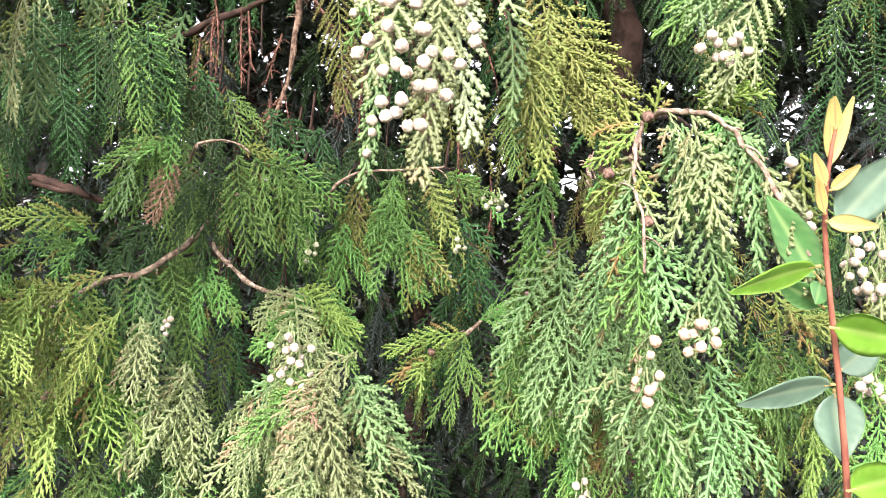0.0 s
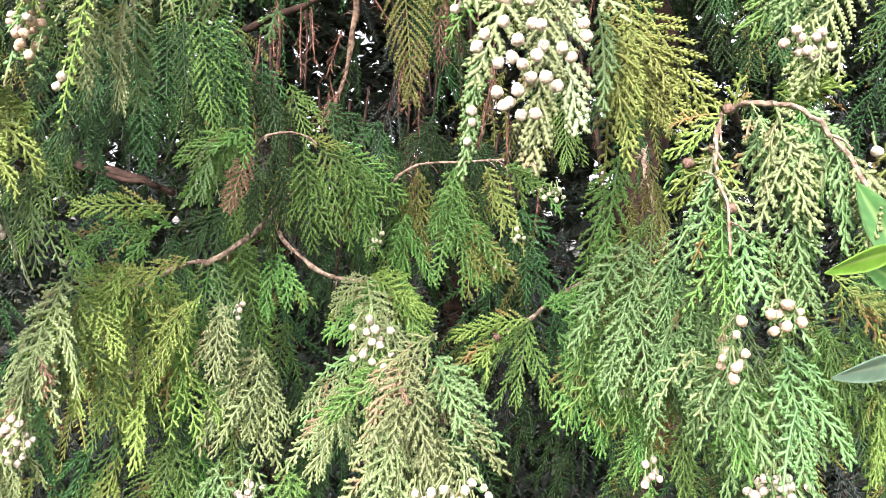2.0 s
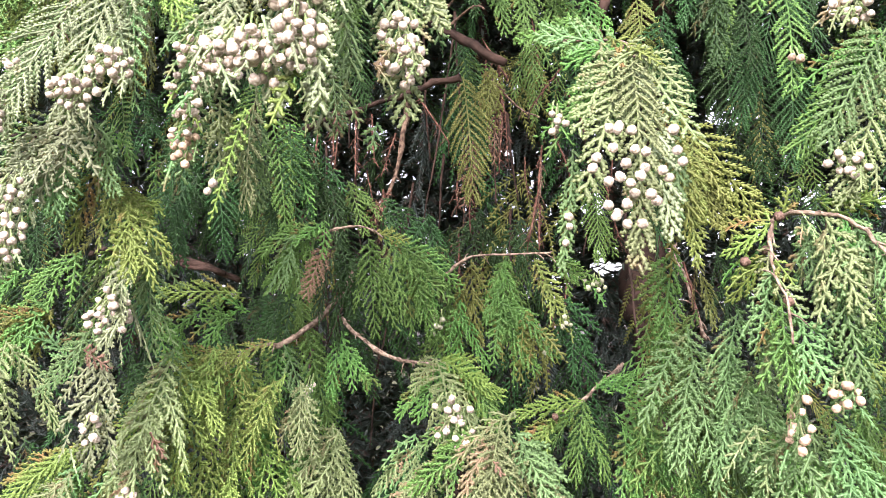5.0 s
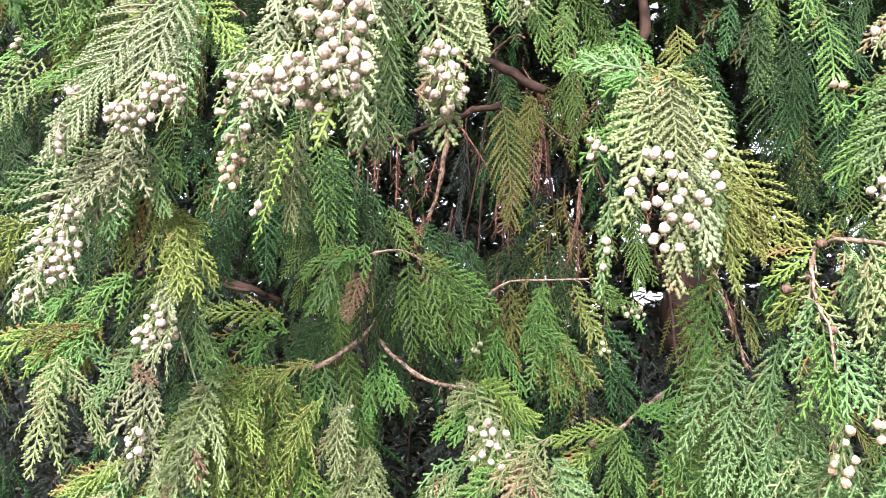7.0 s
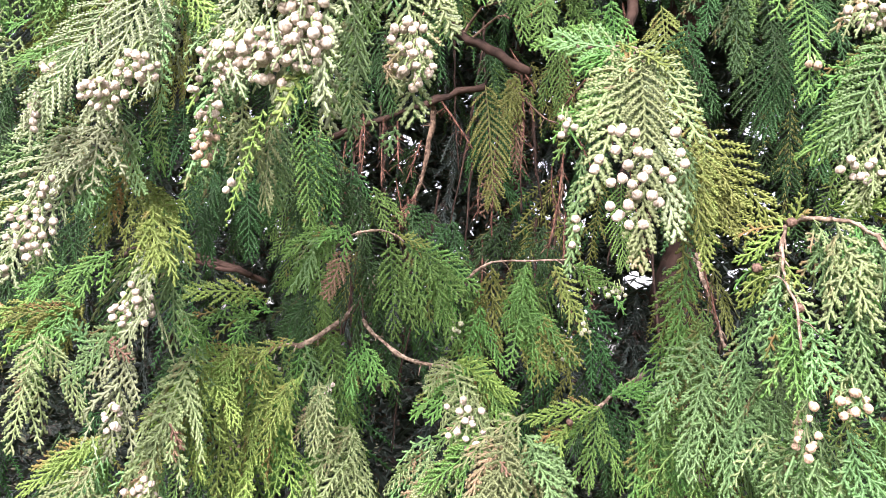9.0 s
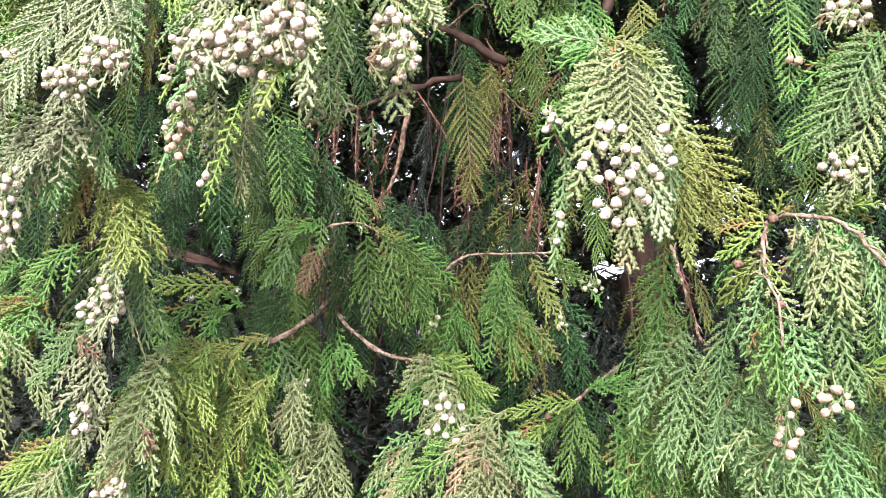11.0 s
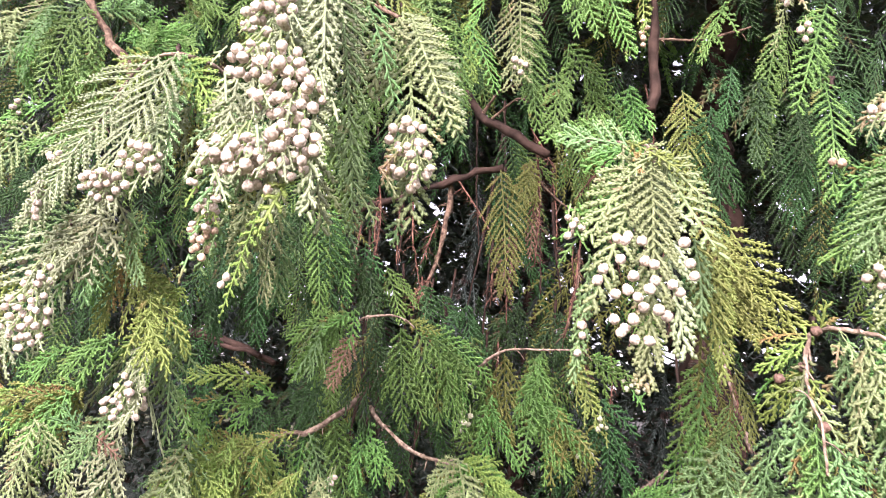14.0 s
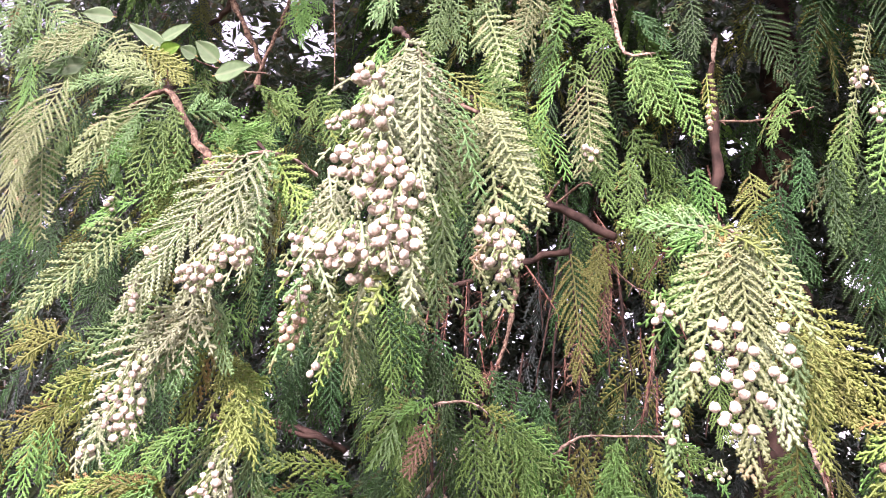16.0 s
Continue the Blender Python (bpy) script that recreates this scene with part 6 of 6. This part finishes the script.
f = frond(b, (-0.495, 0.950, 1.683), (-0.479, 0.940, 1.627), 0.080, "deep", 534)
f = frond(b, (-0.356, 0.750, 1.788), (-0.380, 0.740, 1.752), 0.056, "yellow", 535)
f = frond(b, (-0.188, 0.700, 1.768), (-0.192, 0.690, 1.736), 0.028, "blue", 536)

# ---- broad-leaved shoots ----
def leaf(parent, base, tip, width, kind, roll=0.0, cup=0.2):
    """A broad pointed leaf with a midrib, a slight fold along it and a drooping tip, on a short stalk."""
    base, tip = Vector(base), Vector(tip)
    d = tip - base
    L = d.length
    d.normalize()
    away = Vector((0.1, 1.0, 0.25))
    y = (away - d * away.dot(d)).normalized()
    x = y.cross(-d)
    m = Matrix((x, y, -d)).transposed().to_4x4()
    m = Matrix.Translation(base) @ m @ pose(0, 0, 0, 0, 0, roll)
    rows, cols = 14, 9
    verts, faces, vein = [], [], []
    for layer in (0, 1):
        for i in range(rows + 1):
            u = i / rows
            w = 0.5 * width * (math.sin(math.pi * u ** 0.8) ** 0.85) * (1 - 0.25 * u) + 0.0006
            for k in range(cols):
                s = 2 * k / (cols - 1) - 1
                yy = -cup * width * abs(s) * 0.5 * math.sin(math.pi * u) - 0.12 * L * u * u + 0.012 * width * math.sin(9 * u + 3 * s)
                verts.append((w * s, yy + layer * 0.0005, -L * (0.06 + 0.94 * u)))
                side = abs(((u * 7 + abs(s) * 1.4) % 1.0) - 0.5)
                vein.append(max(0.9 if k == cols // 2 else 0.0, 0.3 if side < 0.12 else 0.0))
    n = (rows + 1) * cols
    for i in range(rows):
        for k in range(cols - 1):
            a = i * cols + k
            faces.append((a, a + 1, a + cols + 1, a + cols))
            faces.append((n + a, n + a + cols, n + a + cols + 1, n + a + 1))
    for i in range(rows):
        for k in (0, cols - 1):
            a = i * cols + k
            faces.append((a, a + cols, n + a + cols, n + a))
    ob = child("leaf", mesh_of("leaf", verts, faces, [LEAF[kind]], "vein", vein), parent, m)
    v, f = tube([Vector((0, 0, 0)), Vector((0, 0.0003, -0.05 * L)), Vector((0, 0, -0.12 * L))], [0.0011, 0.0009, 0.0007], 5)
    child("leaf_stalk", mesh_of("leaf_stalk", v, f, [LEAF["young"]], "vein", [0.5] * len(v)), ob, m)
    return ob


s = thing("leafy_shoot", (0.305, 0.530, 0.0), "young broad-leaved shoot with a red stem and yellow tips", "plant")
stem(s, [(0.305, 0.530, 0.0), (0.310, 0.530, 0.7), (0.295, 0.530, 1.423)], 0.0028, 0.0021, RED_STEM, seed=5, knots=0.05)
stem(s, [(0.295, 0.530, 1.423), (0.287, 0.525, 1.483), (0.278, 0.520, 1.536), (0.268, 0.510, 1.588), (0.267, 0.505, 1.620), (0.269, 0.500, 1.647)], 0.0021, 0.0010, RED_STEM, "stem", seed=537, knots=0.05)
leaf(s, (0.269, 0.515, 1.565), (0.208, 0.500, 1.552), 0.020, "green", 25, 0.2)
leaf(s, (0.276, 0.530, 1.556), (0.267, 0.520, 1.542), 0.014, "dark", 0, 0.2)
leaf(s, (0.276, 0.530, 1.556), (0.239, 0.530, 1.605), 0.027, "dark", -20, 0.2)
leaf(s, (0.281, 0.535, 1.540), (0.248, 0.530, 1.558), 0.017, "dark", 10, 0.2)
# large leaf: the pale bluish colour stands in for sky mirrored on it
leaf(s, (0.276, 0.515, 1.588), (0.305, 0.500, 1.630), 0.028, "pale", 15, 0.2)
leaf(s, (0.272, 0.510, 1.530), (0.308, 0.490, 1.527), 0.029, "green", -15, 0.2)
leaf(s, (0.284, 0.525, 1.496), (0.213, 0.500, 1.491), 0.022, "pale", 15, 0.2)
leaf(s, (0.290, 0.540, 1.491), (0.296, 0.545, 1.448), 0.033, "pale", 10, 0.2)
leaf(s, (0.292, 0.540, 1.501), (0.314, 0.540, 1.523), 0.025, "pale", 10, 0.2)
leaf(s, (0.284, 0.510, 1.438), (0.315, 0.490, 1.458), 0.029, "green", 10, 0.2)
leaf(s, (0.266, 0.505, 1.610), (0.256, 0.500, 1.628), 0.006, "young", 0, 0.2)
leaf(s, (0.267, 0.505, 1.620), (0.277, 0.500, 1.659), 0.007, "young", 20, 0.2)
leaf(s, (0.268, 0.505, 1.623), (0.263, 0.500, 1.658), 0.007, "young", -10, 0.2)
leaf(s, (0.268, 0.500, 1.641), (0.265, 0.495, 1.659), 0.006, "young", 30, 0.2)
leaf(s, (0.266, 0.505, 1.594), (0.254, 0.495, 1.615), 0.007, "young", -20, 0.2)
leaf(s, (0.266, 0.505, 1.590), (0.288, 0.490, 1.587), 0.010, "young", 10, 0.2)
leaf(s, (0.268, 0.505, 1.607), (0.281, 0.500, 1.622), 0.007, "young", 0, 0.2)
leaf(s, (0.288, 0.530, 1.386), (0.225, 0.505, 1.384), 0.027, "green", 20, 0.2)
c = thing("climbing_shoot", (-0.745, 0.900, 2.178), "thin climbing shoot with light green leaves on the cypress", "plant")
stem(c, [(-0.634, 0.950, 2.219), (-0.685, 0.880, 2.185), (-0.746, 0.840, 2.202), (-0.830, 0.840, 2.247)], 0.0016, 0.0010, TWIG, "stem", seed=538)
leaf(c, (-0.736, 0.830, 2.184), (-0.805, 0.820, 2.226), 0.027, "light", 0, 0.2)
leaf(c, (-0.765, 0.830, 2.200), (-0.694, 0.820, 2.217), 0.033, "light", 20, 0.2)
leaf(c, (-0.754, 0.830, 2.179), (-0.699, 0.810, 2.179), 0.028, "green", -20, 0.2)
leaf(c, (-0.644, 0.830, 2.161), (-0.683, 0.820, 2.191), 0.032, "light", 0, 0.2)
leaf(c, (-0.692, 0.840, 2.179), (-0.717, 0.830, 2.189), 0.024, "light", 0, 0.2)
leaf(c, (-0.652, 0.830, 2.137), (-0.579, 0.820, 2.143), 0.037, "light", 10, 0.2)
leaf(c, (-0.644, 0.840, 2.163), (-0.599, 0.830, 2.126), 0.024, "light", 0, 0.2)
leaf(c, (-0.859, 0.840, 2.259), (-0.910, 0.830, 2.259), 0.030, "light", 0, 0.2)
leaf(c, (-0.872, 0.830, 2.167), (-0.944, 0.820, 2.141), 0.035, "light", 0, 0.2)

# ---- trunks, limbs and the shaded inner crown ----
tree = thing("cypress_tree", (0.05, 1.75, 0.0), "tall cypress with dark reddish trunks and dense shaded inner foliage", "tree")
for i, (x, y, lean, r) in enumerate(((-0.72, 2.6, 0.03, 0.045), (-0.1, 2.4, -0.02, 0.03), (0.42, 2.0, 0.02, 0.06), (1.35, 1.9, 0.02, 0.05))):
    stem(tree, [(x, y, 0.0), (x + lean, y + 0.01, 1.0), (x - lean, y, 2.0), (x + lean, y, 3.2)], r * 1.25, r * 0.6, BARK, "trunk", seed=i, sides=12)
rng = random.Random(11)
for i in range(46):
    x, z = rng.uniform(-0.4, 0.25), rng.uniform(1.7, 2.25)
    y = rng.uniform(1.12, 1.5)
    dx = rng.uniform(-0.05, 0.05)
    ln = rng.uniform(0.12, 0.4)
    if i > 26:
        bare_twig(tree, (x, y, z), (x + dx, y - 0.02, z - ln * 0.6), i + 50)
        continue
    stem(tree, [(x, y, z), (x + dx * 0.4, y - 0.01, z - ln * 0.5), (x + dx, y - 0.02, z - ln)], 0.0026, 0.0012, BARK, "twig", seed=i, sides=5)


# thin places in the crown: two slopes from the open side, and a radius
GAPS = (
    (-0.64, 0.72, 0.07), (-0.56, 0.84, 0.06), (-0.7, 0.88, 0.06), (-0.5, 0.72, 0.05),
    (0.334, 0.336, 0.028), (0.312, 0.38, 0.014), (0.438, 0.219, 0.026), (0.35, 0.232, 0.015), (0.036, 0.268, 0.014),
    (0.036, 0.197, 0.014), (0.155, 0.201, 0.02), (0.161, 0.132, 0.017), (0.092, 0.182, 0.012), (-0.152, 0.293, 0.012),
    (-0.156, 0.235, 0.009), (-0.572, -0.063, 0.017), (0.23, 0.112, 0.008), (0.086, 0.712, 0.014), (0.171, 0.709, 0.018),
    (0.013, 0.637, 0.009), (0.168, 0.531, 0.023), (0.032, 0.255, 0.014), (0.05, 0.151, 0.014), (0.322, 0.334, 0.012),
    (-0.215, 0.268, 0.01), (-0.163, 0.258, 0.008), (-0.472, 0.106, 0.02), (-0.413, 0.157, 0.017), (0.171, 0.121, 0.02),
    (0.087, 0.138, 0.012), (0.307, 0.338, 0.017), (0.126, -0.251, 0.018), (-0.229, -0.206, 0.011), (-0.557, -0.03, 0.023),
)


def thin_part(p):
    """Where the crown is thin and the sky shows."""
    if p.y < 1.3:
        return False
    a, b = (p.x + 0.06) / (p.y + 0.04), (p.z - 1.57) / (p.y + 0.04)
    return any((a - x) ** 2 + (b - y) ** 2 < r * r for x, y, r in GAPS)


def inner_crown(name, n, box, seed, kinds, sizes, level, hollow, wide, spacing):
    """Shaded sprays deep in the crown, more than one could count."""
    rng = random.Random(seed)
    sets = {k: Leafage() for k in kinds}
    for i in range(n):
        p = Vector([rng.uniform(a, b) for a, b in box])
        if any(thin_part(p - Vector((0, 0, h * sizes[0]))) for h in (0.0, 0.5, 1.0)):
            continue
        if hollow and any(h[0] < p.x < h[1] and h[2] < p.z < h[3] and p.y < h[4] for h in hollow):
            continue
        L = rng.uniform(*sizes)
        tip = p + Vector((rng.uniform(-0.45, 0.45), rng.uniform(-0.35, 0.25), -1)) * L
        m, L2 = hang_pose(p, tip, rng.uniform(-45, 45), rng.uniform(-20, 20))
        k = kinds[rng.randrange(len(kinds))]
        spray_leafage(L2, L2 * rng.uniform(0.4, 0.62), seed * 1000 + i, level, 0.15, 0.4, sets[k], Matrix.Translation(p) @ m, wide, spacing=spacing)
    for k, g in sets.items():
        ob = child(name, g.mesh(name, FOL[k]), tree, Matrix.Identity(4))
        tagged(ob, kind="stuff")


HOLLOWS = (
    (-0.38, 0.04, 1.74, 2.04, 1.45), (0.08, 0.22, 1.5, 1.78, 1.45), (-0.27, -0.14, 1.36, 1.56, 1.4), (-0.6, -0.44, 1.62, 1.8, 1.45), (-0.27, -0.15, 1.42, 1.6, 1.45),
    (-0.9, -0.7, 1.36, 1.6, 1.45), (0.26, 0.36, 1.86, 2.1, 1.45),
    (0.08, 0.3, 2.1, 2.34, 1.4), (-0.09, 0.05, 1.4, 1.58, 1.4), (0.03, 0.13, 1.2, 1.44, 1.4), (0.22, 0.33, 1.86, 2.1, 1.4),
)
# deep and shade kinds hold the dimness of the crown in their colour
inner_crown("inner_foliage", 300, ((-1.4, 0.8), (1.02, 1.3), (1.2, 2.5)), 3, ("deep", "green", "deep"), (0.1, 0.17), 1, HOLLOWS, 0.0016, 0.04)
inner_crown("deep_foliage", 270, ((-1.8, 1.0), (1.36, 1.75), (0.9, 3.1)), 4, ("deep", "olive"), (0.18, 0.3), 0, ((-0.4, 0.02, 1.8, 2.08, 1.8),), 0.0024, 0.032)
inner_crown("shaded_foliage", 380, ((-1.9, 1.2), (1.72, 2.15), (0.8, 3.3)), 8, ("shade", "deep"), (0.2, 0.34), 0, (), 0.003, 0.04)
# mostly above the view, added to keep light off the inner crown
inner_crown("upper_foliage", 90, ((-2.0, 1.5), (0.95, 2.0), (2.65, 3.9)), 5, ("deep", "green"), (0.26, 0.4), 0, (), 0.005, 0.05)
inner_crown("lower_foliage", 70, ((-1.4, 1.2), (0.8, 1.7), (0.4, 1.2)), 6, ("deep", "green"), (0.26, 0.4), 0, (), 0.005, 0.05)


def leaf_mass(name, n, box, seed, size, slim=0.25, floor=None):
    """Far foliage as countless small hanging sprigs, each a folded blade."""
    rng = random.Random(seed)
    verts, faces = [], []
    for i in range(n):
        p = Vector([rng.uniform(a, b) for a, b in box])
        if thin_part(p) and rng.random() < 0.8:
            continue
        if name == "far_foliage" and noise.noise(p * 5.0) > 0.6 and rng.random() < 0.8:
            continue
        # rounded, uneven outline of the crown
        r = ((p.x + 0.5) / 3.2) ** 2 + ((p.z - 2.0) / 3.4) ** 2 + max(0.0, (p.y - 2.3) / 1.2) ** 2
        if r + 0.35 * noise.noise(p * 1.3) > 0.95:
            continue
        if floor and p.z < floor(p):
            continue
        a = rng.uniform(0, 2 * math.pi)
        s = Vector((math.cos(a), math.sin(a), rng.uniform(-0.3, 0.3)))
        d = Vector((rng.uniform(-1.5, 1.5), rng.uniform(-1, 1), rng.uniform(-1.3, 0.3))).normalized()
        ln = size * rng.uniform(0.6, 1.5)
        k = d.cross(s) * (ln * 0.12)
        o = len(verts)
        verts += [p, p + d * (ln * 0.45) + s * (ln * slim), p + d * ln + k, p + d * (ln * 0.4) - s * (ln * slim)]
        faces += [(o, o + 1, o + 2), (o, o + 2, o + 3)]
    # the material brings painted shade, apart from what the sprigs block
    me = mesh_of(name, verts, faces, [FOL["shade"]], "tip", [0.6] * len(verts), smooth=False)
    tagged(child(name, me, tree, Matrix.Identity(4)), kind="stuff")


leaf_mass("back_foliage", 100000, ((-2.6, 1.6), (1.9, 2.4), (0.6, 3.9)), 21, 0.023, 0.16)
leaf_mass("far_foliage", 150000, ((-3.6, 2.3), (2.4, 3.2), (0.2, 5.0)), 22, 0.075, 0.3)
# unseen canopy over the camera's view, added to block sun from the interior
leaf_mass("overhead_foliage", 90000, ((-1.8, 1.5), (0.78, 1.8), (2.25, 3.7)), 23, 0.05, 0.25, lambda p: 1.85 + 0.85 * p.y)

# ---- ground ----
gm, gn, gl, gb = material("soil_and_thin_grass", 0.9, 0.2)
gt = noise_tex(gn, gl, 3.0, 8.0)
gr = ramp(gn, (0.3, (0.05, 0.04, 0.028)), (0.7, (0.07, 0.09, 0.03)))
gl.new(gt.outputs[0], gr.inputs[0])
gl.new(gr.outputs[0], gb.inputs["Base Color"])
S = 400.0
ground = new("ground", mesh_of("ground", [(-S, -S, 0), (S, -S, 0), (S, S, 0), (-S, S, 0)], [(0, 1, 2, 3)], [gm], smooth=False))
tagged(ground, "dark soil with thin grass under the cypress", "ground", kind="structure")
